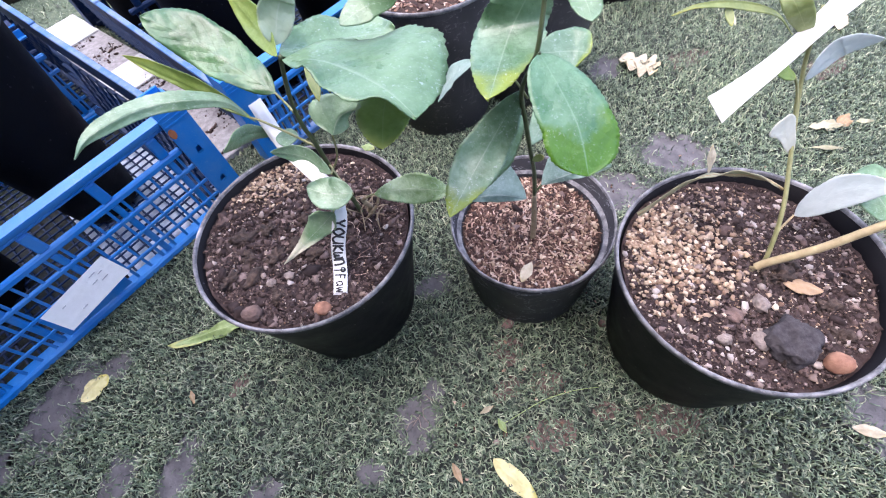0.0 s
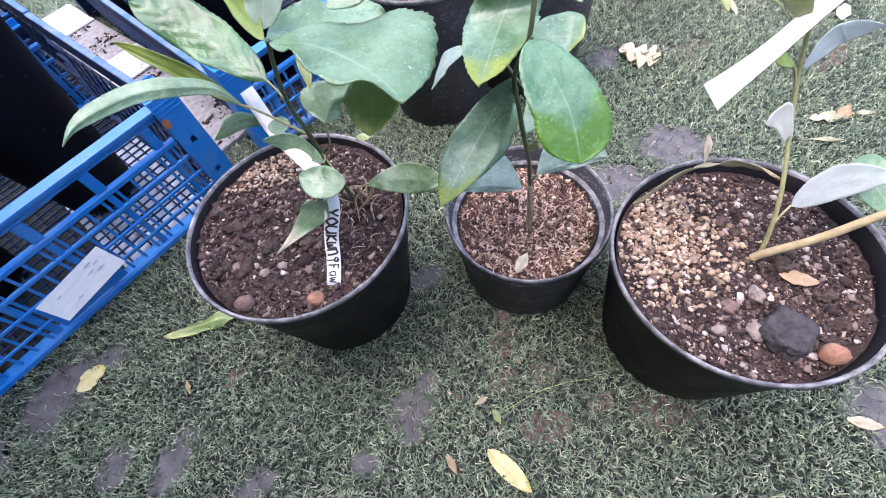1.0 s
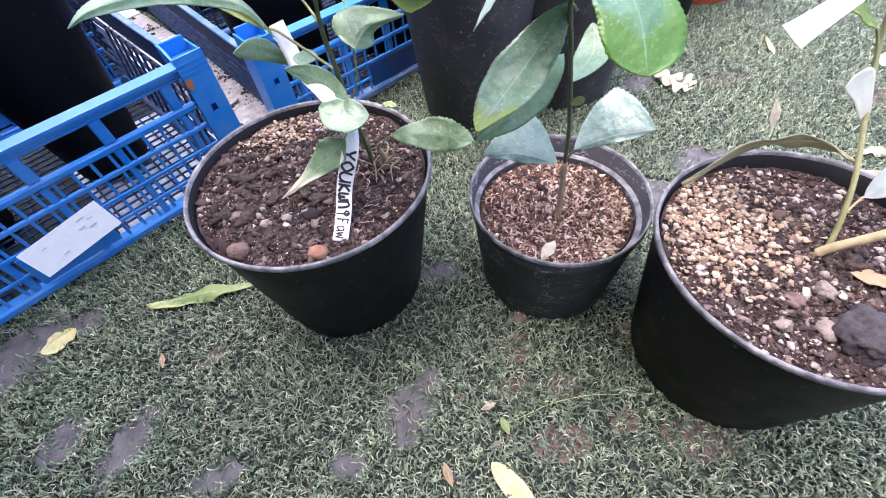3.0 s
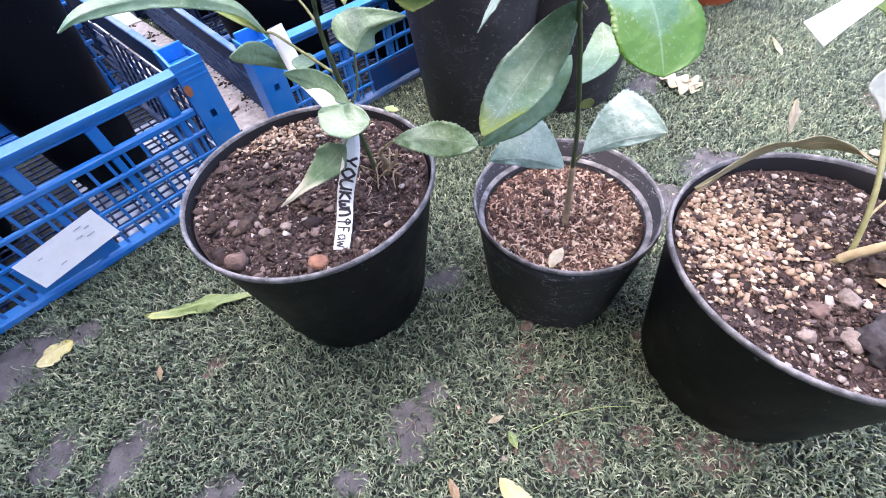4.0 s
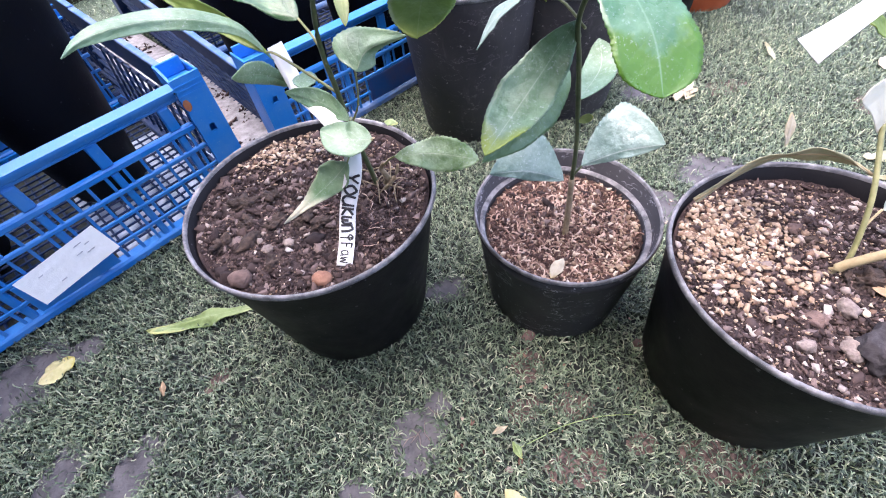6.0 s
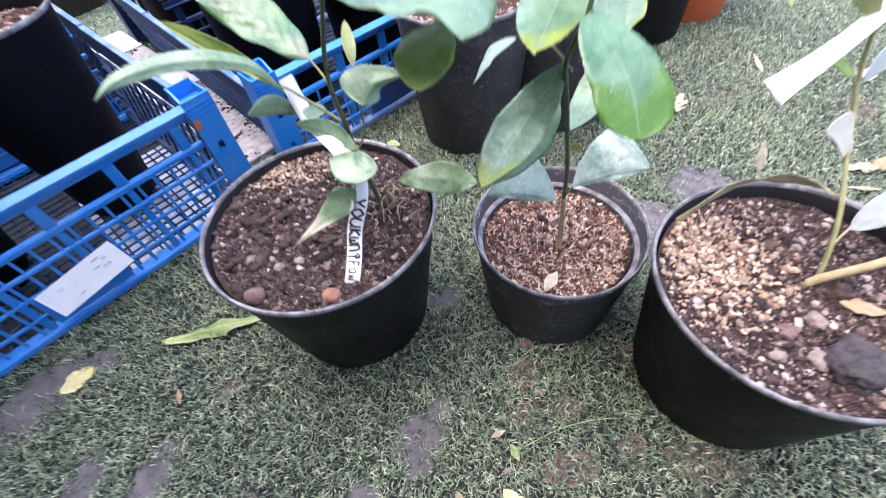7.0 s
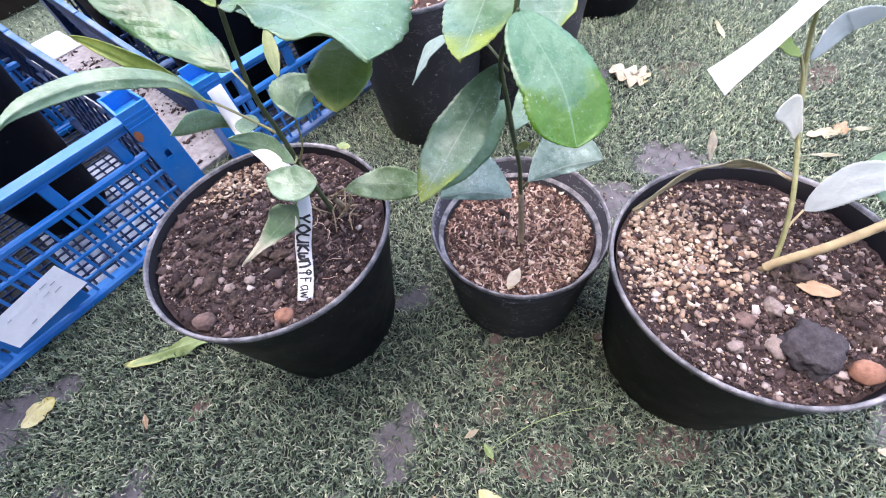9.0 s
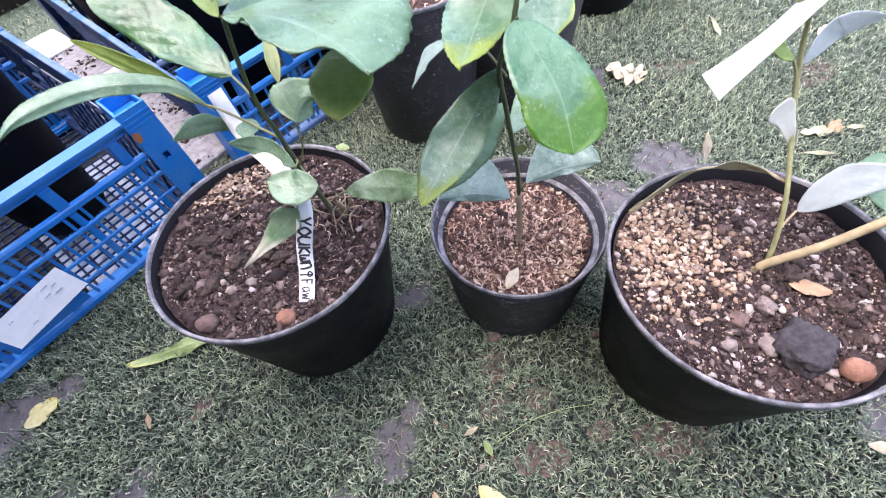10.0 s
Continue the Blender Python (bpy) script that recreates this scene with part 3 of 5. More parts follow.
def strands(name, top, radius, n, length, width, material, parent, seed, where=None, lift=0.003):
    """Many thin curled fibres lying on the soil, in one mesh."""
    g = np.random.default_rng(seed)
    s = scatter(top, radius, n, g, where)
    n = len(s)
    a, bend = g.uniform(0, 6.283, n), g.uniform(0.4, 2.2, n) * g.choice([-1.0, 1.0], n)
    ln, wd, up = g.uniform(*length, n), g.uniform(*width, n), g.uniform(0.0006, lift, n)
    x, y, rows = s[:, 0].copy(), s[:, 1].copy(), []
    for k in range(5):
        t = a + bend * k / 4
        z = np.array([top(p, q) for p, q in zip(x, y)]) + up * (0.5 + math.sin(math.pi * k / 4))
        for side in (-1, 1):
            rows.append(np.stack([x - side * np.sin(t) * wd, y + side * np.cos(t) * wd, z + side * wd * 0.4], -1))
        x, y = x + np.cos(t) * ln / 4, y + np.sin(t) * ln / 4
    v = np.stack(rows, 1)
    base = np.arange(n)[:, None] * 10
    f = np.concatenate([base + np.array([[2 * k, 2 * k + 1, 2 * k + 3, 2 * k + 2]]) for k in range(4)], 0)
    ob = raw(name, v.reshape(-1, 3), f, material, parent)
    ob["kind"] = "stuff"
    return ob


def near(cx, cy, s):
    """Grains thicken round one spot of the soil."""
    return lambda x, y, rng: rng.random(len(x)) < np.exp(-(((x - cx) / s[0]) ** 2 + ((y - cy) / s[1]) ** 2))


def plant_pot(at, r, h, r0, material, label, soil, ledge=False, rim=RIM_GREY, lip=0.0048, turn=0.0, seed=1, collar=0.0, soil_rough=0.004, slope=(0, 0), soil_mat=SOIL, group="plant pots on the turf"):
    """A tapered round nursery pot with its soil."""
    pot = thing("plant_pot", pose(at[0], at[1], at[2] if len(at) > 2 else 0.002, 0, 0, turn), label, "plant pot", group)
    wall = 0.0025
    zc = h - (0.030 if collar else 0.012)
    rc = r0 + (r - lip * 0.6 - r0) * zc / h
    prof = [(0.001, 0.004), (r0 - 0.012, 0.004), (r0 - 0.004, 0.0), (r0, 0.004), (rc, zc)]
    if collar:
        prof += [(rc + collar, zc + 0.003)]
    prof += [(r - lip * 0.45, h - 0.003)]
    inner = [(r - lip, h - 0.004)]
    if ledge:
        inner += [(r - lip - 0.003, h - 0.026), (r - lip - 0.009, h - 0.029), (r - lip - 0.012, h - 0.040)]
    inner += [(r0 + (r - lip - r0) * (soil / h) - wall, soil - 0.02)]
    part("pot_wall", lathe(prof + inner, 72, 0.006, seed), material, pot)
    part("rim", lathe([(r - lip, h - 0.004), (r - lip * 0.85, h - 0.0004), (r - lip * 0.3, h + 0.0006), (r - 0.0005, h - 0.0015), (r, h - 0.005), (r - lip * 0.45, h - 0.0075)], 72, 0.006, seed), rim, pot, "scuffed light grey rim")
    if ledge:
        part("inner_ledge", lathe([(r - lip - 0.0028, h - 0.0262), (r - lip - 0.0065, h - 0.0255), (r - lip - 0.0095, h - 0.0285)], 72, 0.006, seed), RIM_GREY, pot, "scuffed inner step")
    rs = r0 + (r - lip - r0) * (soil / h) - wall * 0.5
    if ledge:
        rs = r - lip - 0.012
    top = soil_disc(rs, soil, soil_rough, slope, soil_mat, pot, seed)
    return pot, top, rs


rng = np.random.default_rng(21)
POT_L = (-0.111, 0.539)
pot_l, top_l, rs = plant_pot(POT_L, 0.1445, 0.229, 0.106, BLACK_POT, "black plastic nursery pot of dark soil with tan grains, on turf", 0.215, seed=3, soil_rough=0.005)
s = scatter(top_l, rs * 0.97, 13000, rng)
grains("soil_crumb", s, rng.gamma(1.5, 0.0007, len(s)).clip(0.0004, 0.0032), CRUMB, pot_l, 1, jag=0.75, long=1.4)
s = scatter(top_l, rs * 0.97, 6000, rng, near(-0.062, 0.098, (0.062, 0.030)))
grains("tan_grain", s + [0, 0, 0.002], rng.uniform(0.0013, 0.0037, len(s)), TAN, pot_l, 2, flat=0.6, jag=0.34)
s = scatter(top_l, rs * 0.95, 420, rng, lambda x, y, g: g.random(len(x)) < np.clip(0.75 - 5 * x - 3 * y, 0.12, 1.0))
grains("soil_lump", s, rng.gamma(3.0, 0.0011, len(s)).clip(0.0018, 0.0075), CRUMB, pot_l, 31, jag=0.5, long=1.15)
strands("root_fibre", top_l, rs * 0.9, 420, (0.006, 0.020), (0.0003, 0.0006), RUSSET, pot_l, 33, near(0.075, 0.03, (0.06, 0.07)), 0.006)
s = scatter(top_l, rs * 0.97, 260, rng)
grains("pale_grain", s + [0, 0, 0.001], rng.gamma(2.2, 0.0008, len(s)).clip(0.0006, 0.0045), FLECK, pot_l, 3)
s = scatter(top_l, rs * 0.97, 260, rng, near(0.05, 0.09, (0.05, 0.04)))
grains("pale_chip", s + [0, 0, 0.001], rng.uniform(0.001, 0.003, len(s)), TAN, pot_l, 4)

s = scatter(top_l, rs * 0.97, 800, rng)
grains("fine_speck", s + [0, 0, 0.001], rng.uniform(0.0004, 0.0011, len(s)), TAN, pot_l, 15, jag=0.6)
straw = random.Random(17)
for i in range(12):
    x, y, a = straw.uniform(0.045, 0.105), straw.uniform(-0.01, 0.045), straw.uniform(0, 6.28)
    u, v, ln = math.cos(a), math.sin(a), straw.uniform(0.012, 0.030)
    z = top_l(x, y) + 0.003
    part("straw", tube([(x - u * ln, y - v * ln, z - 0.002), (x, y, z + straw.uniform(0.002, 0.009)), (x + u * ln * 0.7 - v * 0.006, y + v * ln * 0.7 + u * 0.006, z)], [0.0007, 0.0010, 0.0006], 5), STEM_BARK, pot_l, "dry tan straw")

POT_M = (0.189, 0.537)
pot_m, top_m, rs = plant_pot(POT_M, 0.1135, 0.166, 0.094, DUSTY_POT, "small dusty black plastic pot of russet peaty soil, on turf", 0.131, ledge=True, lip=0.0038, seed=5, collar=0.0012, soil_mat=SOIL_BROWN, soil_rough=0.003)
s = scatter(top_m, rs * 0.97, 4600, rng)
grains("russet_fibre", s, rng.gamma(1.8, 0.0007, len(s)).clip(0.0005, 0.0028), RUSSET, pot_m, 5, long=2.2)
s = scatter(top_m, rs * 0.97, 900, rng)
grains("soil_crumb", s, rng.uniform(0.001, 0.003, len(s)), CRUMB, pot_m, 6, jag=0.75, long=1.4)
s = scatter(top_m, rs * 0.97, 900, rng, lambda x, y, g: g.random(len(x)) < 0.40 + 5 * x - 2 * y)
grains("tan_grain", s + [0, 0, 0.0025], rng.uniform(0.0011, 0.0038, len(s)), TAN, pot_m, 7, flat=0.6, jag=0.34)
s = scatter(top_m, rs * 0.97, 110, rng)
grains("pale_grain", s + [0, 0, 0.001], rng.uniform(0.0008, 0.0030, len(s)), FLECK, pot_m, 8)

s = scatter(top_m, rs * 0.93, 190, rng, lambda x, y, g: g.random(len(x)) < np.clip(0.35 + 8 * y - 3 * x, 0.1, 1.0))
grains("soil_lump", s + [0, 0, 0.002], rng.gamma(3.0, 0.0009, len(s)).clip(0.0016, 0.0055), CRUMB, pot_m, 35, jag=0.5, long=1.15)
strands("peat_fibre", top_m, rs * 0.93, 1900, (0.005, 0.015), (0.0005, 0.0012), RUSSET, pot_m, 34, None, 0.004)

POT_R = (0.392, 0.391)
pot_r, top_r, rs = plant_pot(POT_R, 0.1395, 0.220, 0.108, BLACK_POT, "black plastic nursery pot of stony soil with tan grains, on turf", 0.200, seed=8, slope=(-0.045, 0.02), soil_rough=0.005)
s = scatter(top_r, rs * 0.97, 13000, rng)
grains("soil_crumb", s, rng.gamma(1.5, 0.00065, len(s)).clip(0.0004, 0.0030), CRUMB, pot_r, 9, jag=0.75, long=1.4)
s = scatter(top_r, rs * 0.97, 6600, rng, near(-0.078, 0.048, (0.058, 0.056)))
grains("tan_grain", s + [0, 0, 0.002], rng.uniform(0.0013, 0.0040, len(s)), TAN, pot_r, 10, flat=0.6, jag=0.34)
s = scatter(top_r, rs * 0.97, 700, rng, near(0.01, 0.085, (0.06, 0.030)))
grains("tan_chip", s + [0, 0, 0.001], rng.uniform(0.0011, 0.0037, len(s)), TAN, pot_r, 11, flat=0.6, jag=0.34)
s = scatter(top_r, rs * 0.95, 150, rng, lambda x, y, g: g.random(len(x)) < np.clip(0.6 + 5 * x - 3 * y, 0.10, 1.0))
grains("soil_lump", s, rng.gamma(3.0, 0.0010, len(s)).clip(0.0016, 0.007), CRUMB, pot_r, 32, jag=0.5, long=1.15)
s = scatter(top_r, rs * 0.97, 300, rng)
grains("pale_grain", s + [0, 0, 0.001], rng.gamma(2.2, 0.0009, len(s)).clip(0.0006, 0.005), FLECK, pot_r, 12)
s = scatter(top_r, rs * 0.95, 240, rng, near(-0.02, -0.085, (0.09, 0.03)))
grains("pale_chip", s + [0, 0, 0.001], rng.gamma(2.5, 0.0008, len(s)).clip(0.0007, 0.004), FLECK, pot_r, 13)
s = scatter(top_r, rs * 0.95, 220, rng, near(0.085, -0.03, (0.04, 0.09)))
grains("pale_bit", s + [0, 0, 0.001], rng.gamma(2.5, 0.0008, len(s)).clip(0.0007, 0.004), FLECK, pot_r, 14)

s = scatter(top_r, rs * 0.97, 1200, rng)
grains("fine_speck", s + [0, 0, 0.001], rng.uniform(0.0004, 0.0013, len(s)), TAN, pot_r, 16, jag=0.6)

# pots behind
for i, (at, r, h, r0, mat, soil, lab, sm) in enumerate((
        ((0.105, 0.985), 0.130, 0.290, 0.098, GREY_POT, 0.270, "tall dull grey-black plastic pot of brown soil, on turf", SOIL_BROWN),
        ((0.300, 1.035), 0.137, 0.258, 0.105, GREY_POT, 0.236, "dull black plastic pot of russet soil, on turf", SOIL_BROWN),
        ((0.585, 1.350), 0.130, 0.270, 0.110, BLACK_POT, 0.250, "plain black plastic pot further back on turf", SOIL),
        ((0.745, 1.440), 0.125, 0.220, 0.105, ORANGE_POT, 0.200, "terracotta orange plastic pot on turf", SOIL_BROWN))):
    p, top, rs = plant_pot(at, r, h, r0, mat, lab, soil, seed=20 + i, soil_mat=sm, rim=ORANGE_POT if mat == ORANGE_POT else RIM_GREY)
    s = scatter(top, rs * 0.95, 700, rng)
    grains("russet_fibre", s, rng.uniform(0.0012, 0.004, len(s)), RUSSET, p, 40 + i, long=1.8)
    s = scatter(top, rs * 0.95, 60, rng)
    grains("pale_grain", s + [0, 0, 0.001], rng.uniform(0.001, 0.004, len(s)), FLECK, p, 50 + i)


# ---------------------------------------------------------------- crates
def plate(xs, zs, holes, y0, y1):
    """An upright plate with square openings: cells of the grid xs, zs, without those in holes."""
    bm = bmesh.new()
    nx, nz = len(xs) - 1, len(zs) - 1
    solid = {(i, k) for i in range(nx) for k in range(nz)} - set(holes)
    v = {}

    def vert(i, k, y):
        if (i, k, y) not in v:
            v[i, k, y] = bm.verts.new((xs[i], y, zs[k]))
        return v[i, k, y]

    for i, k in solid:
        for y, flip in ((y0, False), (y1, True)):
            f = [vert(i, k, y), vert(i + 1, k, y), vert(i + 1, k + 1, y), vert(i, k + 1, y)]
            bm.faces.new(f[::-1] if flip else f)
        for di, dk, a, b in ((-1, 0, (i, k + 1), (i, k)), (1, 0, (i + 1, k), (i + 1, k + 1)), (0, -1, (i, k), (i + 1, k)), (0, 1, (i + 1, k + 1), (i, k + 1))):
            if (i + di, k + dk) not in solid:
                bm.faces.new((vert(*a, y0), vert(*a, y1), vert(*b, y1), vert(*b, y0)))
    bmesh.ops.recalc_face_normals(bm, faces=bm.faces)
    return bm


def crate(m, label, high=0.24, inner=BLUE, deep=0.40, inset=0.0, lugs=True, rear=True, slope=0.0, plate_mat=BLUE, plate_x=(-0.066, 0.066), face=None, front_side=True):
    """A stacking fruit crate, 60 x 40 cm: x along its long side, y inwards from its front."""
    c = thing("fruit_crate", m, label, "crate", "stacking fruit crates")
    H, W, D = high, 0.30, deep
    k = H / 0.24
    cache = {}

    def bar(name, lo, hi, parent, mat):
        size = tuple(round(b - a, 4) for a, b in zip(lo, hi))
        if (size, mat) not in cache:
            bm = bmesh.new()
            box(bm, [-s / 2 for s in size], [s / 2 for s in size], min(size) * 0.22)
            me = bpy.data.meshes.new(name)
            bm.to_mesh(me)
            bm.free()
            me.materials.append(mat)
            cache[size, mat] = me
        ob = new(name, cache[size, mat])
        ob.location = [(a + b) / 2 for a, b in zip(lo, hi)]
        ob.parent = parent
        return ob

    for front, y, s in ((True, 0.0, 1), (False, D, -1)):
        if front and not front_side:
            continue
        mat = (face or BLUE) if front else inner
        yy = lambda a, b: (min(y + s * a, y + s * b), max(y + s * a, y + s * b))
        bm = bmesh.new()
        # sloping top lip, then a skirt set back under it
        lip = [(-0.002, H - 0.006), (0.012, H), (0.0135, H - 0.003), (-0.002, H - 0.010)]
        ends = [[bm.verts.new((x, y + s * a, z)) for a, z in lip] for x in (-W + 0.05, W - 0.05)]
        for i in range(4):
            bm.faces.new((ends[0][i], ends[1][i], ends[1][(i + 1) % 4], ends[0][(i + 1) % 4]))
        bm.faces.new(ends[0])
        bm.faces.new(ends[1][::-1])
        bmesh.ops.recalc_face_normals(bm, faces=bm.faces)
        side = part("long_side", bm, mat, c, smooth=False)
        lo, hi = yy(0.012, 0.015)
        bar("skirt", (-W + 0.05, lo, 0.216 * k), (W - 0.05, hi, H - 0.0105), side, mat)
        lo, hi = yy(0.0115, 0.022)
        bar("ledge", (-W + 0.05, lo, 0.211 * k), (W - 0.05, hi, 0.2158 * k), side, mat)
        for i in range(5):
            x = -0.222 + i * 0.111
            lo, hi = yy(0.008, 0.018)
            bar("rib", (x - 0.009, lo, 0.172 * k), (x + 0.009, hi, 0.212 * k), side, mat)
            bar("rib", (x - 0.0058, lo, 0.020), (x + 0.0058, hi, 0.160 * k), side, mat)
        for z, t, dep in ((0.166, 0.012, 0.018), (0.128, 0.008, 0.013), (0.090, 0.0060, 0.010), (0.052, 0.0060, 0.010)):
            lo, hi = yy(0.006, dep)
            bar("slat", (-W + 0.05, lo, z * k - t / 2), (W - 0.05, hi, z * k + t / 2), side, mat)
        lo, hi = yy(0.002, 0.024)
        bar("bottom_rail", (-W + 0.03, lo, 0.004), (W - 0.03, hi, 0.020), side, BLUE_DUSTY if plate_mat == BLUE_DULL else mat)
        for i in range(18):
            x = -0.236 + i * 0.02775
            lo, hi = yy(0.008, 0.0105)
            foot = 0.087 * k if plate_x[0] < x < plate_x[1] else 0.021
            bar("lattice_bar", (x - 0.0025, lo, foot), (x + 0.0025, hi, 0.160 * k), side, mat)
        lo, hi = yy(0.005, 0.009)
        bar("label_plate", (plate_x[0], lo, 0.024), (plate_x[1], hi, 0.086 * k), side, plate_mat)
    y0, y1 = (0.05 if lugs else 0.0), (D - 0.05 if rear else D)
    for right, x, s in ((True, W, -1), (False, -W, 1)):
        # both short sides take the darker copy, coloured as if in shade
        mat = BLUE_SHADED
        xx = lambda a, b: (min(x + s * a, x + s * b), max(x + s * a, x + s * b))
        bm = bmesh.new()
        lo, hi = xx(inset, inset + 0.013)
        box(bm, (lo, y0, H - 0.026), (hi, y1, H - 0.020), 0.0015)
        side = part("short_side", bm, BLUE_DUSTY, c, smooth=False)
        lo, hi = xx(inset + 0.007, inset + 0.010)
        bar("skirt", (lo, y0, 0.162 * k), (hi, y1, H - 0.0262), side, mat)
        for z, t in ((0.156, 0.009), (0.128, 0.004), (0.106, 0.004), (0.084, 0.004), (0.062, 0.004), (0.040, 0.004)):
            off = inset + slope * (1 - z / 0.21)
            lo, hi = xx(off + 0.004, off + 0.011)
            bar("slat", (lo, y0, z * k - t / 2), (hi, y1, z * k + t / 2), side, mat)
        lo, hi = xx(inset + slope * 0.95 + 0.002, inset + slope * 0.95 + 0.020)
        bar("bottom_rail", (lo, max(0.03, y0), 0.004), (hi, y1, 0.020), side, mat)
        for i in range(int((D - 0.14) / 0.04) + 1):
            y = 0.08 + i * 0.04
            off = inset + slope * 0.55
            lo, hi = xx(off + 0.008, off + 0.013)
            ob = bar("rib", (lo, y - 0.002, 0.021), (hi, y + 0.002, 0.165 * k), side, mat)
            ob.rotation_euler = (0, -s * math.atan(slope / 0.21), 0)
    for sx in (1, -1):
        for y, sy in (((0.0, 1),) if lugs else ()) + (((D, -1),) if rear else ()):
            xs = [0.25, 0.268, 0.278, 0.288, 0.298]
            front = y == 0.0 and lugs
            top = H + 0.006 if front else H - 0.018
            zs = [0.0, 0.070 * k, 0.082 * k, 0.146 * k, 0.160 * k, top]
            ya, yb = sorted((y, y + sy * 0.004))
            bm = plate([sx * v for v in xs], zs, {(1, 1), (1, 3)} if sx > 0 else {(1, 1), (1, 3)}, ya, yb)
            for z in (0.218, 0.226, 0.234) if front else ():
                la, lb = sorted((y - sy * 0.0012, y - sy * 0.0001))
                xa, xb = sorted((sx * 0.252, sx * 0.297))
                box(bm, (xa, la, z * k - 0.0012), (xb, lb, z * k + 0.0012))
            la, lb = sorted((y + sy * 0.020, y + sy * 0.022))
            xa, xb = sorted((sx * 0.252, sx * 0.2938))
            box(bm, (xa, la, 0.0), (xb, lb, top - 0.03))
            xa, xb = sorted((sx * 0.2942, sx * 0.298))
            la, lb = sorted((y + sy * 0.0042, y + sy * 0.055))
            box(bm, (xa, la, 0.0), (xb, lb, top), 0.001)
            post = part("corner_post", bm, BLUE if y == 0.0 else inner, c, smooth=False)
            if not front:
                continue
            # stacking lug on top: a raised three-sided lip
            bm = bmesh.new()
            la, lb = sorted((y + sy * 0.0045, y + sy * 0.050))
            xa, xb = sorted((sx * 0.250, sx * 0.2938))
            box(bm, (xa, la, H - 0.012), (xb, lb, H - 0.008), 0.001)
            la, lb = sorted((y + sy * 0.046, y + sy * 0.050))
            box(bm, (xa, la, H - 0.0078), (xb, lb, H + 0.016), 0.001)
            # side wall that slopes down from the back to the lip
            tri = [(0.0045, H - 0.0078), (0.0455, H - 0.0078), (0.0455, H + 0.0155), (0.034, H + 0.0155), (0.0045, H + 0.001)]
            rows = [[bm.verts.new((sx * px, y + sy * py, pz)) for py, pz in tri] for px in (0.2500, 0.2540)]
            for i in range(5):
                bm.faces.new((rows[0][i], rows[0][(i + 1) % 5], rows[1][(i + 1) % 5], rows[1][i]))
            bm.faces.new(rows[0])
            bm.faces.new(rows[1][::-1])
            bmesh.ops.recalc_face_normals(bm, faces=bm.faces)
            part("stacking_lug", bm, BLUE if y == 0.0 else inner, post, smooth=False)
    bm = bmesh.new()
    box(bm, (-W + 0.02, 0.02, 0.006), (W - 0.02, 0.032, 0.014))
    box(bm, (-W + 0.02, D - 0.032, 0.006), (W - 0.02, D - 0.02, 0.014))
    floor_part = part("crate_floor", bm, inner, c, smooth=False)
    # floor bars too get their shade from the darker colour
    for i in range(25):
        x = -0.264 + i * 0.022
        bar("floor_bar", (x - 0.0019, 0.033, 0.008), (x + 0.0019, D - 0.033, 0.012), floor_part, BLUE_SHADED)
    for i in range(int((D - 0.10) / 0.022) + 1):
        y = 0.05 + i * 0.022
        bar("floor_bar", (-W + 0.025, y - 0.0019, 0.0125), (W - 0.025, y + 0.0019, 0.016), floor_part, BLUE_SHADED)
    return c


TURN = 45.57
ALONG, BACK = Vector((0.70, 0.714, 0)), Vector((-0.714, 0.70, 0))
ORIGIN = Vector((-0.6, 0.565, 0))


def by_crates(a, b, z=0.0):
    """A place by its way along the crates' front and back from it."""
    return ORIGIN + ALONG * a + BACK * b + Vector((0, 0, z))


p = by_crates(0.078, -0.014)
crate_a = crate(pose(p.x, p.y, 0.002, 0, 0, TURN), "bright blue plastic lattice fruit crate holding black pots", deep=0.58, inset=0.016, rear=False, slope=0.030, plate_x=(-0.098, 0.028))
# the second row stands a little askew
ASKEW = TURN - 4.0
CORNER = by_crates(0.449, -0.004)


def by_second(a, b, z=0.0):
    """A place by its way along and back in the second, slightly turned row of crates."""
    t = radians(ASKEW)
    return CORNER + Vector((math.cos(t), math.sin(t), 0)) * a + Vector((-math.sin(t), math.cos(t), 0)) * b + Vector((0, 0, z))


p = by_second(0.30, 0.0)
crate_b = crate(pose(p.x, p.y, 0.002, 0, 0, ASKEW), "blue plastic lattice fruit crate with a tall black pot", 0.212, BLUE_SHADED, 0.58, rear=False, slope=0.030, plate_mat=BLUE_DULL)
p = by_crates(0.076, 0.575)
crate_c = crate(pose(p.x, p.y, 0.002, 0, 0, TURN), "dusty blue plastic fruit crate behind another, coloured shade-dark", 0.24, BLUE_SHADED, inset=0.012, lugs=False, face=BLUE_SHADED)
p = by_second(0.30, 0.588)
crate_d = crate(pose(p.x, p.y, 0.002, 0, 0, ASKEW), "dusty blue plastic fruit crate standing behind, coloured shade-dark", 0.212, BLUE_SHADED, lugs=False, slope=0.030, face=BLUE_SHADED, front_side=False)

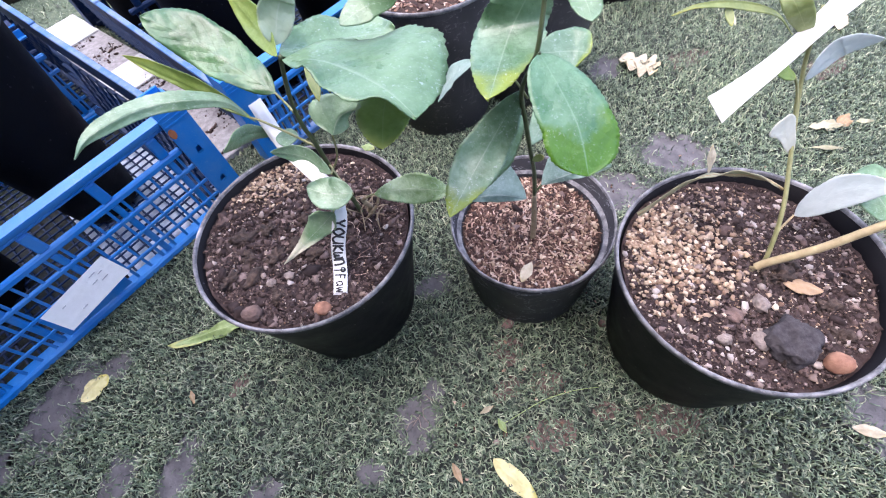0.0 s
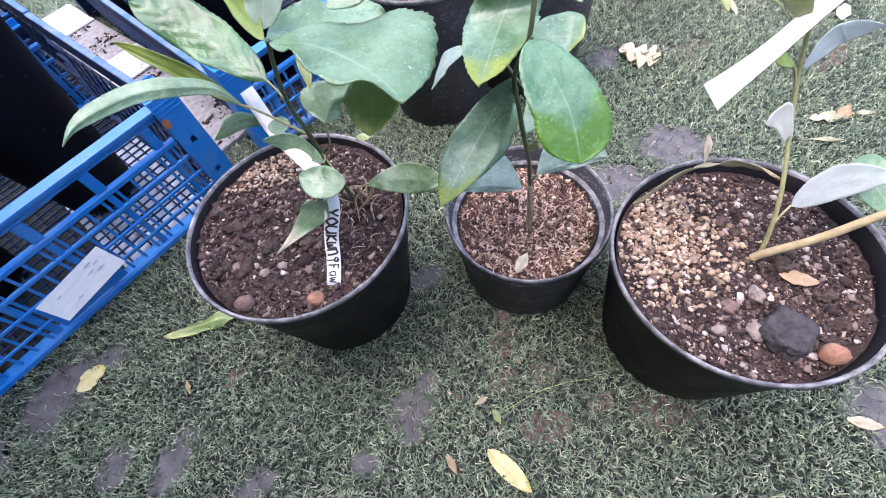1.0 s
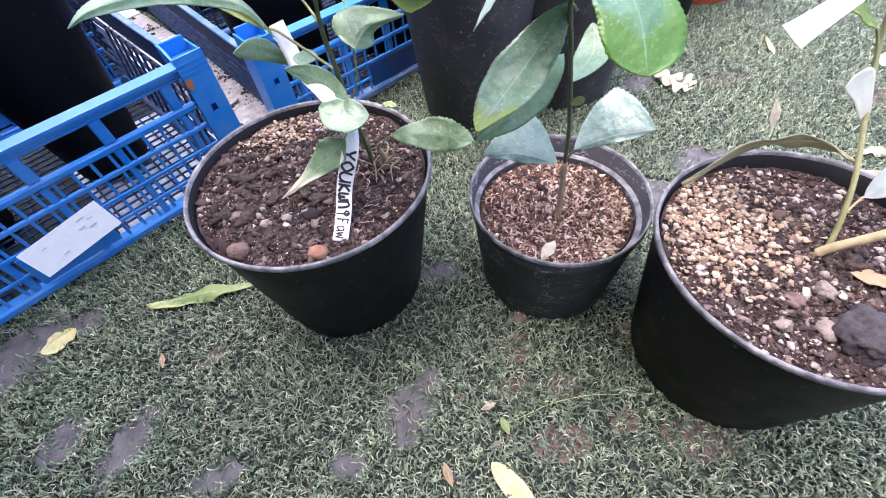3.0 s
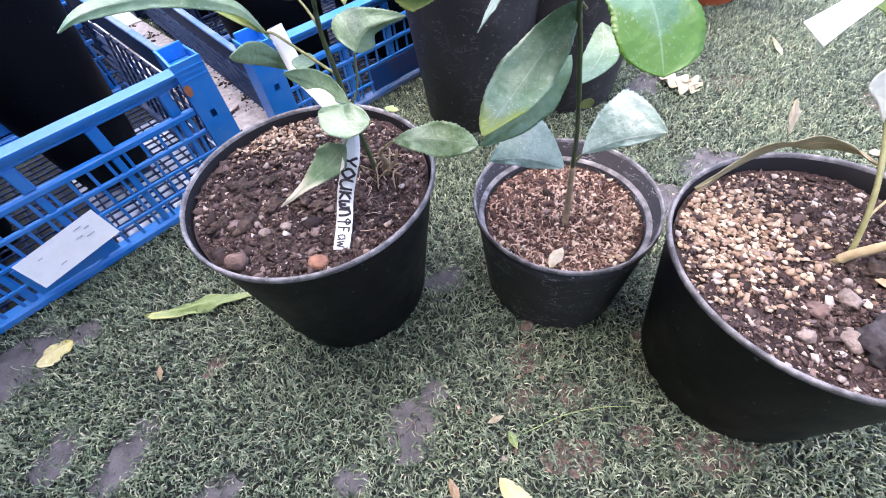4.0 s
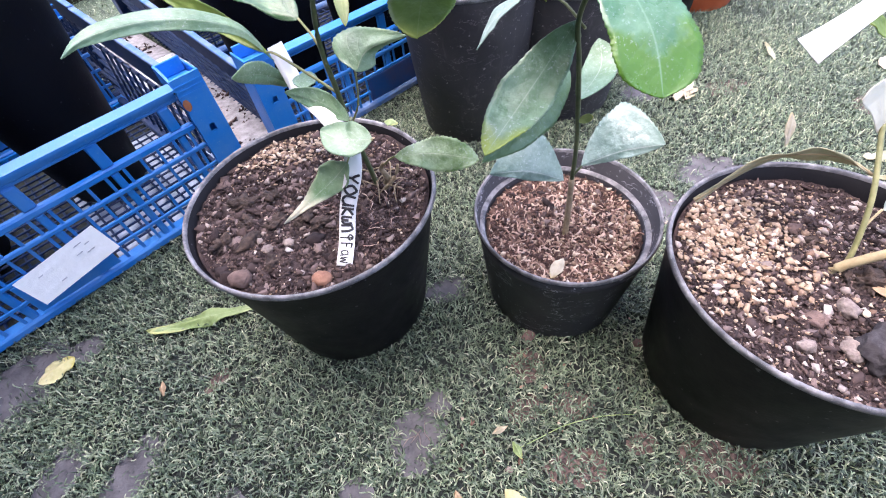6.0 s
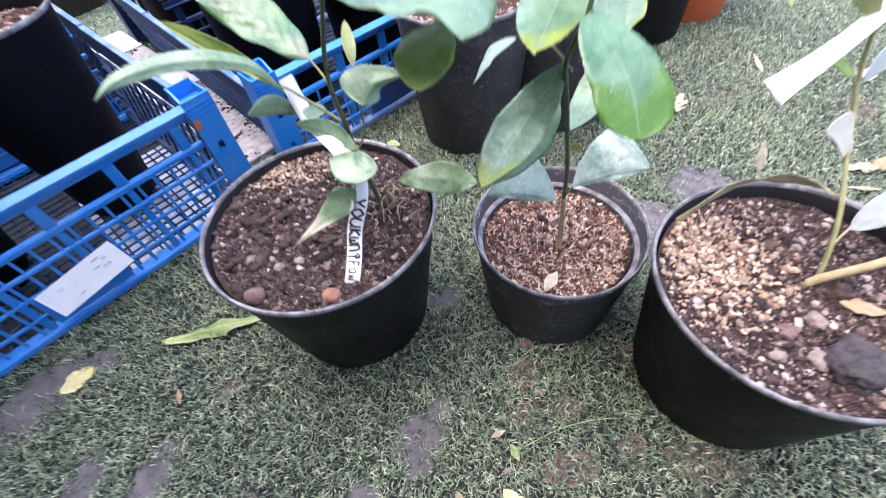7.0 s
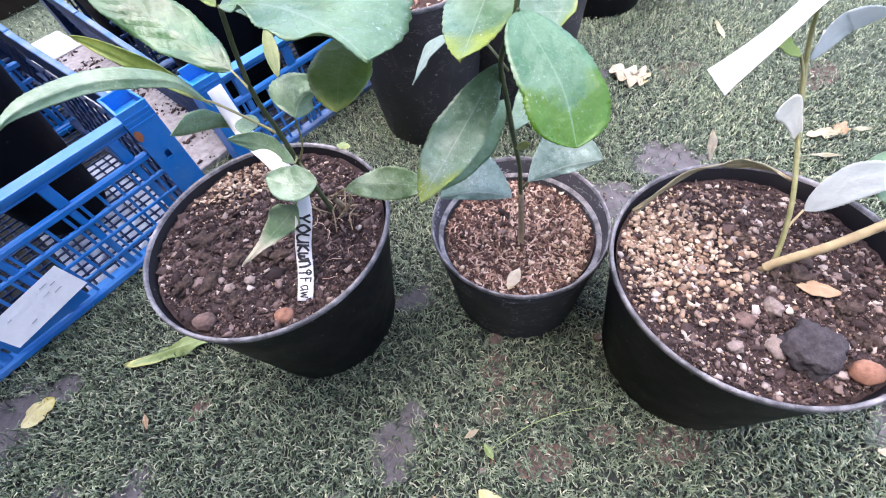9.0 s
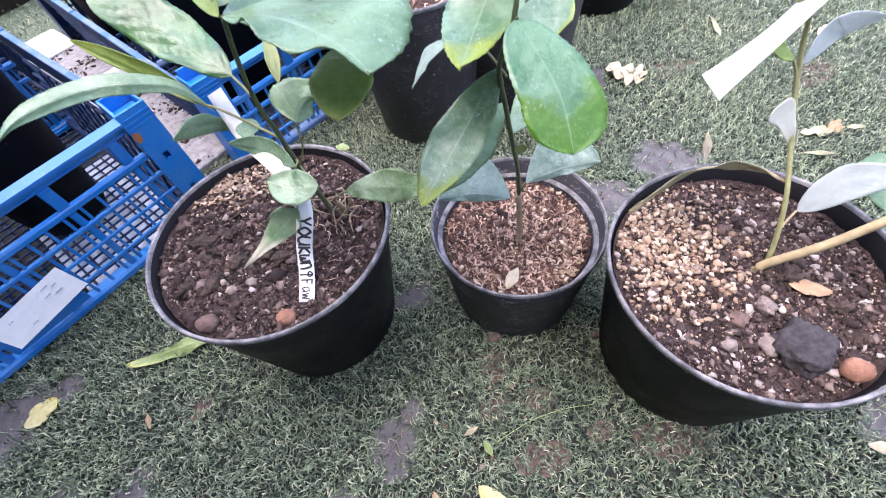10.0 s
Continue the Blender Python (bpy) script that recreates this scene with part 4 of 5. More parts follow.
# paper label pasted on the front crate
p = by_crates(0.056, -0.020, 0.081)
bm = bmesh.new()
bmesh.ops.create_grid(bm, x_segments=14, y_segments=8, size=0.5)
for v in bm.verts:
    v.co = Vector((v.co.x * 0.128, -0.0016 - 0.0004 * noise.noise(Vector((v.co.x * 6, v.co.y * 6, 2))), v.co.y * 0.052))
lab = part("paper_label", bm, PAPER, None, smooth=False)
lab.matrix_world = pose(p.x, p.y, p.z, -14, -8, TURN)
sol = lab.modifiers.new("thickness", "SOLIDIFY")
sol.thickness, sol.offset = 0.0004, 0.0
tagged(lab, "dirty white paper label with faint print on the blue crate", "label")
for x, z, w in ((0.030, 0.016, 0.012), (0.040, 0.010, 0.008), (0.022, 0.004, 0.010), (0.036, -0.002, 0.012), (-0.020, -0.012, 0.009), (-0.034, 0.012, 0.007)):
    bm = bmesh.new()
    box(bm, (x - w / 2, -0.0034, z - 0.0006), (x + w / 2, -0.0022, z + 0.0006))
    part("print_bar", bm, BOARD, lab, "faint grey print", smooth=False)

# rust smear on the crate's corner
p = by_crates(0.333, -0.0155, 0.206)
bm = bmesh.new()
bmesh.ops.create_circle(bm, cap_ends=True, segments=18, radius=0.0075)
for v in bm.verts:
    v.co = Vector((v.co.x * 0.8, 0, v.co.y * 1.3)) * (1 + 0.2 * noise.noise(v.co * 300))
part("rust_spot", bm, RUST, None)
ob = bpy.data.objects["rust_spot"]
ob.matrix_world = pose(p.x + 0.0005, p.y - 0.0005, p.z, 0, 0, TURN)
ob.parent, ob.matrix_parent_inverse = crate_a, crate_a.matrix_world.inverted()
tagged(ob, "rusty orange smear")

# brown tub beyond the crates
p = by_crates(0.50, 1.66)
q, top, rs = plant_pot((p.x, p.y, 0.0), 0.27, 0.36, 0.24, plain("brown_tub_plastic", (0.030, 0.017, 0.012), (0.055, 0.035, 0.026), 20, 0.6), "dark brown plastic tub standing beyond the crates", 0.33, seed=91, rim=RIM_GREY)

# pots standing in the crates
for i, (a, b, r, h, r0, lab) in enumerate((
        (0.182, 0.235, 0.116, 0.377, 0.066, "tall black plastic pot of brown soil inside a blue crate"),
        (-0.085, 0.225, 0.118, 0.340, 0.072, "tall black plastic pot beside another in a blue crate"),
        (0.171, 0.264, 0.122, 0.300, 0.100, "black plastic pot of brown soil inside a blue crate"),
        (0.421, 0.204, 0.125, 0.300, 0.105, "black plastic pot standing in the second blue crate"),
        (0.20, 0.80, 0.120, 0.300, 0.100, "black plastic pot in the crate behind"),
        (0.171, 0.824, 0.130, 0.280, 0.100, "black plastic pot in the rear blue crate"))):
    p = by_second(a, b) if i in (2, 3, 5) else by_crates(a, b)
    q, top, rs = plant_pot((p.x, p.y, 0.019), r, h - 0.018, r0, DEEP_POT, lab, h - 0.045, seed=60 + i, soil_mat=SOIL_BROWN, rim=RIM_GREY, group="black pots in the crates")
    s = scatter(top, rs * 0.95, 500, rng)
    grains("russet_fibre", s, rng.uniform(0.0012, 0.004, len(s)), RUSSET, q, 80 + i, long=1.8)

# crumpled film on the floor of the front crate
bm = bmesh.new()
bmesh.ops.create_grid(bm, x_segments=46, y_segments=30, size=0.5)
for v in bm.verts:
    x, y = v.co.x * 0.26, v.co.y * 0.34
    q = Vector((x, y, 0)) * 38
    v.co = Vector((x, y, 0.0045 + 0.0025 * noise.noise(q)))
film_sheet = part("plastic_film", bm, SHEET, None, smooth=False)
p = by_crates(0.235, 0.20)
film_sheet.matrix_world = pose(p.x, p.y, 0.0, 0, 0, TURN)
tagged(film_sheet, "whitish crumpled plastic film lying under the crate's lattice floor", "plastic film")

# unseen wall, added at the crates' end to shade the turf on the left
bm = bmesh.new()
box(bm, (-0.06, -1.9, 0.0), (0.0, 1.2, 2.3), 0.004)
ob = part("shade_wall", bm, plain("shade_wall_face", (0.09, 0.08, 0.07), (0.17, 0.155, 0.14), 6, 0.85), None, smooth=False)
p = by_crates(-0.245, 0.0)
ob.matrix_world = pose(p.x, p.y, 0.0, 0, 0, TURN)
tagged(ob, "plain grey-brown wall, unseen, added to shade the left turf", "wall", kind="structure")

# white boards in the gap between the crates, strewn with soil
for i, (b0, b1, mat, lab, z) in enumerate(((0.10, 0.52, BOARD_DIRTY, "soiled white board between the crates", 0.016), (0.525, 0.66, BOARD, "white painted board between the crates", 0.020),
                                           (0.665, 0.90, BOARD_DIRTY, "soil-strewn white board on turf", 0.016), (0.905, 1.08, BOARD, "white painted board end on turf", 0.018))):
    bm = bmesh.new()
    box(bm, (-0.060, b0, 0.0), (0.085, b1, z), 0.002)
    ob = tagged(part("board", bm, mat, None, smooth=False), lab, "board", "boards between the crates")
    p = by_crates(0.435, 0.0)
    ob.matrix_world = pose(p.x, p.y, 0.001, 0, 0, TURN)
n = 1500
u, w = rng.uniform(0.380, 0.515, n), rng.uniform(0.10, 0.90, n)
keep = smooth_noise(u + 3, w + 3, 26, 5) > 0.42
s = np.array([by_crates(a, b, 0.019)[:] for a, b in zip(u[keep], w[keep])])
ob = grains("soil_crumb", s, rng.gamma(1.5, 0.0009, len(s)).clip(0.0005, 0.005), CRUMB, None, 99, long=1.5)
tagged(ob, "dark soil crumbs scattered over the white boards", "soil", kind="stuff")


# ---------------------------------------------------------------- seedlings
def mids(b, t, sag):
    """A spine from stalk to tip that rises (or hangs) by sag in its middle."""
    b, t = Vector(b), Vector(t)
    m = (b + t) / 2 + Vector((0, 0, sag))
    return [b, (b * 3 + t) / 4 + Vector((0, 0, sag * 0.75)), m, (b + t * 3) / 4 + Vector((0, 0, sag * 0.7)), t]


def leaf(plant, b, t, l, r, mat, fold=0.18, wave=0.05, blunt=0.85, seed=1, label="", quilt=0.014, tip=0.0, peak=0.5):
    """A leaf from stalk b to tip t, widest between l and r."""
    b, t, l, r = Vector(b), Vector(t), Vector(l), Vector(r)
    m = (l + r) / 2 - Vector((0, 0, 0.5 * fold * (l - r).length / 2))
    return leaf_blade("leaf", [b, m, t], l, r, mat, plant, (peak, blunt), fold, wave, label, seed, quilt=quilt, tip=tip)


def stalk(plant, pts, r0, r1, mat, name="leaf_stalk"):
    return part(name, tube(pts, [r0 + (r1 - r0) * i / (len(pts) - 1) for i in range(len(pts))], 7), mat, plant)


GROUP = "citrus seedlings in pots"

# the middle seedling
mid = thing("citrus_seedling", pose(0, 0, 0), "citrus seedling with large glossy yellow-edged leaves in small pot", "seedling", GROUP)
leaf(mid, (0.159, 0.508, 0.408), (0.080, 0.424, 0.356), (0.088, 0.471, 0.372), (0.146, 0.475, 0.372), LEAF_TIPPED, 0.15, 0.06, 0.92, 2)
leaf(mid, (0.171, 0.545, 0.345), (0.082, 0.478, 0.302), (0.110, 0.499, 0.335), (0.154, 0.509, 0.315), LEAF, 0.12, 0.06, 0.95, 3)
leaf(mid, (0.167, 0.486, 0.458), (0.190, 0.407, 0.402), (0.216, 0.431, 0.422), (0.154, 0.444, 0.440), LEAF_LIME, 0.06, 0.03, 0.52, 4)
leaf(mid, (0.176, 0.524, 0.500), (0.123, 0.458, 0.446), (0.124, 0.537, 0.450), (0.187, 0.524, 0.460), LEAF_TIPPED, 0.10, 0.05, 0.85, 5)
leaf(mid, (0.167, 0.494, 0.452), (0.206, 0.486, 0.450), (0.204, 0.513, 0.455), (0.186, 0.478, 0.442), LEAF_TIPPED, 0.10, 0.03, 0.72, 6)
leaf(mid, (0.161, 0.444, 0.540), (0.173, 0.413, 0.525), (0.181, 0.425, 0.530), (0.163, 0.431, 0.530), LEAF, 0.10, 0.03, 0.8, 7)
leaf(mid, (0.171, 0.508, 0.338), (0.200, 0.566, 0.362), (0.184, 0.549, 0.347), (0.212, 0.536, 0.347), LEAF_PALE, 0.12, 0.03, 0.8, 8)
leaf(mid, (0.175, 0.508, 0.315), (0.186, 0.504, 0.322), (0.181, 0.509, 0.322), (0.182, 0.505, 0.315), LEAF_YOUNG, 0.1, 0.05, 0.7, 9)
leaf(mid, (0.126, 0.557, 0.409), (0.087, 0.566, 0.363), (0.103, 0.555, 0.390), (0.106, 0.583, 0.390), LEAF_GREY, 0.25, 0.05, 0.9, 10)
leaf_blade("leaf", [(0.197, 0.536, 0.235), (0.235, 0.530, 0.255), (0.273, 0.520, 0.268)], (0.247, 0.573, 0.288), (0.239, 0.524, 0.250), LEAF_GREY, mid, (0.56, 1.2), 0.08, 0.05, "", 50)
leaf_blade("leaf", [(0.177, 0.527, 0.224), (0.136, 0.527, 0.242), (0.094, 0.524, 0.246)], (0.151, 0.561, 0.268), (0.133, 0.523, 0.233), LEAF_GREY, mid, (0.48, 1.2), 0.08, 0.06, "", 51)
stalk(mid, [(0.189, 0.520, 0.126), (0.191, 0.532, 0.165), (0.190, 0.538, 0.215)], 0.0042, 0.0034, STEM_BARK, "stem_base")
stalk(mid, [(0.190, 0.538, 0.214), (0.184, 0.527, 0.270), (0.172, 0.508, 0.330), (0.163, 0.500, 0.380), (0.158, 0.500, 0.415), (0.166, 0.490, 0.455), (0.172, 0.500, 0.500), (0.168, 0.480, 0.545)], 0.0026, 0.0018, STEM, "stem")
stalk(mid, [(0.164, 0.500, 0.405), (0.150, 0.530, 0.415), (0.130, 0.555, 0.412)], 0.0012, 0.0009, STEM_OLIVE)
stalk(mid, [(0.166, 0.490, 0.452), (0.167, 0.485, 0.459)], 0.0016, 0.0013, STEM)
stalk(mid, [(0.161, 0.501, 0.398), (0.159, 0.509, 0.408)], 0.0016, 0.0013, STEM)
stalk(mid, [(0.168, 0.506, 0.345), (0.170, 0.520, 0.360)], 0.0014, 0.0011, STEM)
stalk(mid, [(0.190, 0.536, 0.222), (0.198, 0.537, 0.234)], 0.0016, 0.0012, STEM)

# the labelled seedling
lef = thing("citrus_seedling", pose(0, 0, 0), "citrus seedling with long arching leaves and a white name tag", "seedling", GROUP)
leaf(lef, (-0.022, 0.497, 0.487), (0.062, 0.528, 0.470), (0.013, 0.557, 0.475), (0.028, 0.499, 0.470), LEAF, 0.06, 0.13, 0.70, 11, quilt=0.03)
leaf(lef, (0.058, 0.488, 0.462), (0.041, 0.430, 0.444), (0.067, 0.455, 0.455), (0.025, 0.465, 0.455), LEAF_OLIVE, 0.05, 0.04, 0.8, 12)
leaf(lef, (0.027, 0.498, 0.500), (0.069, 0.497, 0.510), (0.042, 0.515, 0.510), (0.055, 0.499, 0.500), LEAF, 0.1, 0.05, 0.8, 13)
leaf(lef, (-0.111, 0.580, 0.374), (-0.240, 0.661, 0.419), (-0.163, 0.625, 0.402), (-0.183, 0.625, 0.390), LEAF_OLIVE, 0.5, 0.06, 0.9, 14)
leaf(lef, (-0.111, 0.611, 0.322), (-0.130, 0.529, 0.380), (-0.121, 0.576, 0.370), (-0.128, 0.578, 0.345), LEAF_PALE, 0.3, 0.06, 0.85, 15)
leaf(lef, (-0.038, 0.524, 0.330), (-0.099, 0.552, 0.349), (-0.062, 0.555, 0.345), (-0.075, 0.549, 0.328), LEAF_PALE, 0.3, 0.05, 0.85, 16)
leaf(lef, (-0.015, 0.494, 0.328), (-0.064, 0.510, 0.331), (-0.041, 0.517, 0.335), (-0.045, 0.484, 0.320), LEAF_PALE, 0.15, 0.09, 0.75, 17)
leaf(lef, (-0.042, 0.489, 0.309), (-0.119, 0.469, 0.255), (-0.083, 0.497, 0.290), (-0.052, 0.484, 0.281), LEAF_FADED, 0.25, 0.12, 0.95, 18, tip=0.85, peak=0.36)
leaf(lef, (-0.022, 0.491, 0.490), (-0.057, 0.552, 0.510), (-0.031, 0.529, 0.504), (-0.048, 0.526, 0.492), LEAF_OLIVE, 0.4, 0.05, 0.9, 19)
leaf(lef, (-0.024, 0.505, 0.490), (-0.004, 0.518, 0.522), (-0.028, 0.512, 0.512), (-0.003, 0.518, 0.506), LEAF_LIGHT, 0.2, 0.05, 0.62, 20)
leaf(lef, (-0.094, 0.570, 0.350), (-0.069, 0.569, 0.350), (-0.081, 0.580, 0.352), (-0.080, 0.558, 0.348), LEAF_PALE, 0.1, 0.05, 0.7, 21)
leaf_blade("leaf", [(-0.109, 0.583, 0.365), (-0.127, 0.584, 0.395), (-0.156, 0.574, 0.412), (-0.187, 0.563, 0.420), (-0.216, 0.540, 0.425), (-0.233, 0.524, 0.424), (-0.238, 0.505, 0.422)], (-0.191, 0.574, 0.425), (-0.190, 0.557, 0.413), LEAF_PALE, lef, (0.5, 0.8), 0.25, 0.05, "", 40)
leaf_blade("leaf", [(-0.014, 0.476, 0.496), (0.010, 0.467, 0.497), (0.031, 0.451, 0.497), (0.054, 0.430, 0.493), (0.071, 0.406, 0.488)], (0.094, 0.500, 0.480), (0.041, 0.410, 0.500), LEAF, lef, (0.62, 1.1), 0.08, 0.06, "", 52, quilt=0.03)
leaf_blade("leaf", [(-0.023, 0.537, 0.370), (-0.010, 0.548, 0.383), (0.025, 0.547, 0.392)], (-0.043, 0.566, 0.386), (0.001, 0.552, 0.377), LEAF_PALE, lef, (0.38, 0.95), 0.2, 0.05, "", 53)
leaf(lef, (-0.030, 0.590, 0.428), (-0.024, 0.545, 0.406), (-0.033, 0.568, 0.420), (-0.021, 0.568, 0.416), LEAF_YOUNG, 0.3, 0.05, 0.9, 29)
leaf_blade("leaf", [(-0.005, 0.532, 0.276), (0.036, 0.533, 0.274), (0.083, 0.523, 0.268)], (0.057, 0.545, 0.284), (0.046, 0.518, 0.260), LEAF_MOTTLED, lef, (0.6, 0.95), 0.15, 0.12, "", 54, teeth=0.10, quilt=0.04)
leaf_blade("leaf", [(-0.069, 0.570, 0.405), (-0.102, 0.594, 0.422), (-0.144, 0.628, 0.440), (-0.183, 0.642, 0.463)], (-0.126, 0.648, 0.446), (-0.160, 0.616, 0.434), LEAF_DEEP, lef, (0.64, 0.60), 0.14, 0.14, "", 56, quilt=0.13)
stalk(lef, [(-0.036, 0.556, 0.209), (-0.040, 0.558, 0.240), (-0.047, 0.558, 0.290), (-0.050, 0.554, 0.350), (-0.050, 0.546, 0.380), (-0.046, 0.536, 0.412), (-0.034, 0.514, 0.450), (-0.020, 0.492, 0.489)], 0.0033, 0.0017, STEM, "stem")
stalk(lef, [(-0.030, 0.560, 0.209), (-0.022, 0.553, 0.228), (-0.026, 0.550, 0.246), (-0.020, 0.545, 0.258)], 0.0048, 0.0018, STEM_BARK, "side_shoot")
stalk(lef, [(-0.034, 0.548, 0.208), (-0.012, 0.546, 0.236), (-0.006, 0.548, 0.252)], 0.0030, 0.0014, STEM_BARK, "side_shoot")
stalk(lef, [(-0.049, 0.545, 0.384), (-0.057, 0.556, 0.396), (-0.068, 0.568, 0.407)], 0.0014, 0.0011, STEM_OLIVE)
stalk(lef, [(-0.050, 0.556, 0.340), (-0.080, 0.568, 0.360), (-0.100, 0.572, 0.376), (-0.111, 0.579, 0.376)], 0.0016, 0.0011, STEM_OLIVE)
stalk(lef, [(-0.048, 0.557, 0.300), (-0.032, 0.550, 0.330), (-0.026, 0.547, 0.365)], 0.0012, 0.0010, STEM_OLIVE)
stalk(lef, [(-0.048, 0.557, 0.310), (-0.040, 0.540, 0.322), (-0.038, 0.524, 0.330)], 0.0012, 0.0010, STEM_OLIVE)
stalk(lef, [(-0.047, 0.558, 0.300), (-0.030, 0.520, 0.322), (-0.015, 0.493, 0.328)], 0.0011, 0.0009, STEM_OLIVE)
stalk(lef, [(-0.045, 0.558, 0.285), (-0.040, 0.520, 0.305), (-0.042, 0.488, 0.310)], 0.0011, 0.0009, STEM_OLIVE)
stalk(lef, [(-0.020, 0.545, 0.256), (-0.012, 0.538, 0.268), (-0.005, 0.532, 0.276)], 0.0012, 0.0010, STEM_OLIVE)

# the bare seedling in the stony pot
rgt = thing("citrus_seedling", pose(0, 0, 0), "pale sparse seedling with two stems, grey and dried leaves", "seedling", GROUP)
leaf(rgt, (0.440, 0.475, 0.292), (0.391, 0.470, 0.338), (0.416, 0.483, 0.345), (0.411, 0.476, 0.320), LEAF_WHITE, 0.1, 0.04, 0.8, 22)
leaf(rgt, (0.442, 0.517, 0.352), (0.482, 0.508, 0.394), (0.456, 0.526, 0.387), (0.469, 0.521, 0.371), LEAF_SILVER, 0.2, 0.04, 0.8, 23)
leaf(rgt, (0.449, 0.432, 0.240), (0.501, 0.413, 0.300), (0.470, 0.443, 0.287), (0.477, 0.415, 0.272), LEAF_SILVER, 0.15, 0.05, 0.75, 24)
leaf(rgt, (0.518, 0.391, 0.260), (0.486, 0.443, 0.290), (0.510, 0.444, 0.295), (0.490, 0.409, 0.268), LEAF_PALE, 0.15, 0.05, 0.8, 25)
leaf(rgt, (0.328, 0.520, 0.446), (0.329, 0.506, 0.436), (0.332, 0.515, 0.442), (0.326, 0.515, 0.440), LEAF_YOUNG, 0.2, 0.05, 0.8, 26)
leaf(rgt, (0.394, 0.497, 0.420), (0.360, 0.514, 0.460), (0.357, 0.501, 0.450), (0.381, 0.497, 0.450), LEAF_YOUNG, 0.2, 0.05, 0.8, 27)
leaf(rgt, (0.420, 0.508, 0.366), (0.382, 0.503, 0.388), (0.402, 0.514, 0.384), (0.399, 0.500, 0.376), LEAF_OLIVE, 0.2, 0.1, 0.8, 28)
leaf_blade("leaf", [(0.428, 0.448, 0.272), (0.404, 0.460, 0.284), (0.377, 0.470, 0.284), (0.343, 0.477, 0.272), (0.294, 0.469, 0.235)], (0.343, 0.470, 0.290), (0.366, 0.494, 0.252), LEAF_KHAKI, rgt, (0.68, 2.1), 0.1, 0.1, "long curled dry cream leaf", 41)
leaf_blade("leaf", [(0.384, 0.502, 0.420), (0.368, 0.515, 0.435), (0.333, 0.520, 0.446), (0.302, 0.520, 0.450), (0.281, 0.516, 0.448)], (0.348, 0.520, 0.444), (0.348, 0.514, 0.440), LEAF_YOUNG, rgt, (0.4, 1.2), 0.2, 0.08, "", 55)
stalk(rgt, [(0.412, 0.396, 0.192), (0.418, 0.402, 0.214), (0.426, 0.432, 0.260), (0.436, 0.480, 0.305), (0.434, 0.516, 0.360), (0.424, 0.522, 0.400), (0.412, 0.518, 0.430)], 0.0026, 0.0018, STEM_OLIVE, "stem")
stalk(rgt, [(0.400, 0.394, 0.192), (0.410, 0.394, 0.212), (0.448, 0.387, 0.245), (0.495, 0.385, 0.285), (0.530, 0.380, 0.310)], 0.0048, 0.0040, STEM_CREAM, "branch")
stalk(rgt, [(0.420, 0.408, 0.222), (0.432, 0.422, 0.230), (0.449, 0.433, 0.240)], 0.0014, 0.0011, STEM_CREAM)
stalk(rgt, [(0.500, 0.385, 0.286), (0.514, 0.388, 0.268), (0.518, 0.391, 0.260)], 0.0016, 0.0012, STEM_CREAM)

stalk(rgt, [(0.428, 0.448, 0.272), (0.404, 0.460, 0.284), (0.377, 0.470, 0.284), (0.343, 0.477, 0.272), (0.294, 0.469, 0.235)], 0.0016, 0.0010, STEM_CREAM)
stalk(rgt, [(0.436, 0.484, 0.310), (0.432, 0.498, 0.335), (0.428, 0.505, 0.352), (0.419, 0.508, 0.367)], 0.0018, 0.0012, STEM_OLIVE)

# white tape tags
ob = ribbon("plant_tag", [(0.316, 0.464, 0.389), (0.363, 0.481, 0.412), (0.407, 0.501, 0.438), (0.440, 0.514, 0.464), (0.476, 0.530, 0.494)], (0.001, -0.028, -0.004), 0.0285, WHITE_TAPE, taper=0.70, waist=0.34, square=False)
tagged(ob, "blank white tape tag looped on the pale seedling", "tag")
TAG = [(-0.064, 0.437, 0.219), (-0.060, 0.462, 0.232), (-0.055, 0.482, 0.256), (-0.040, 0.490, 0.296), (-0.040, 0.506, 0.314), (-0.050, 0.522, 0.322), (-0.068, 0.544, 0.330), (-0.092, 0.575, 0.336), (-0.118, 0.622, 0.362)]
tag = ribbon("plant_tag", TAG, (1.0, 0.05, 0.0), 0.0165, WHITE_TAPE)
tagged(tag, "white tape name tag with black handwriting on a seedling", "tag")
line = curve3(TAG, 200)
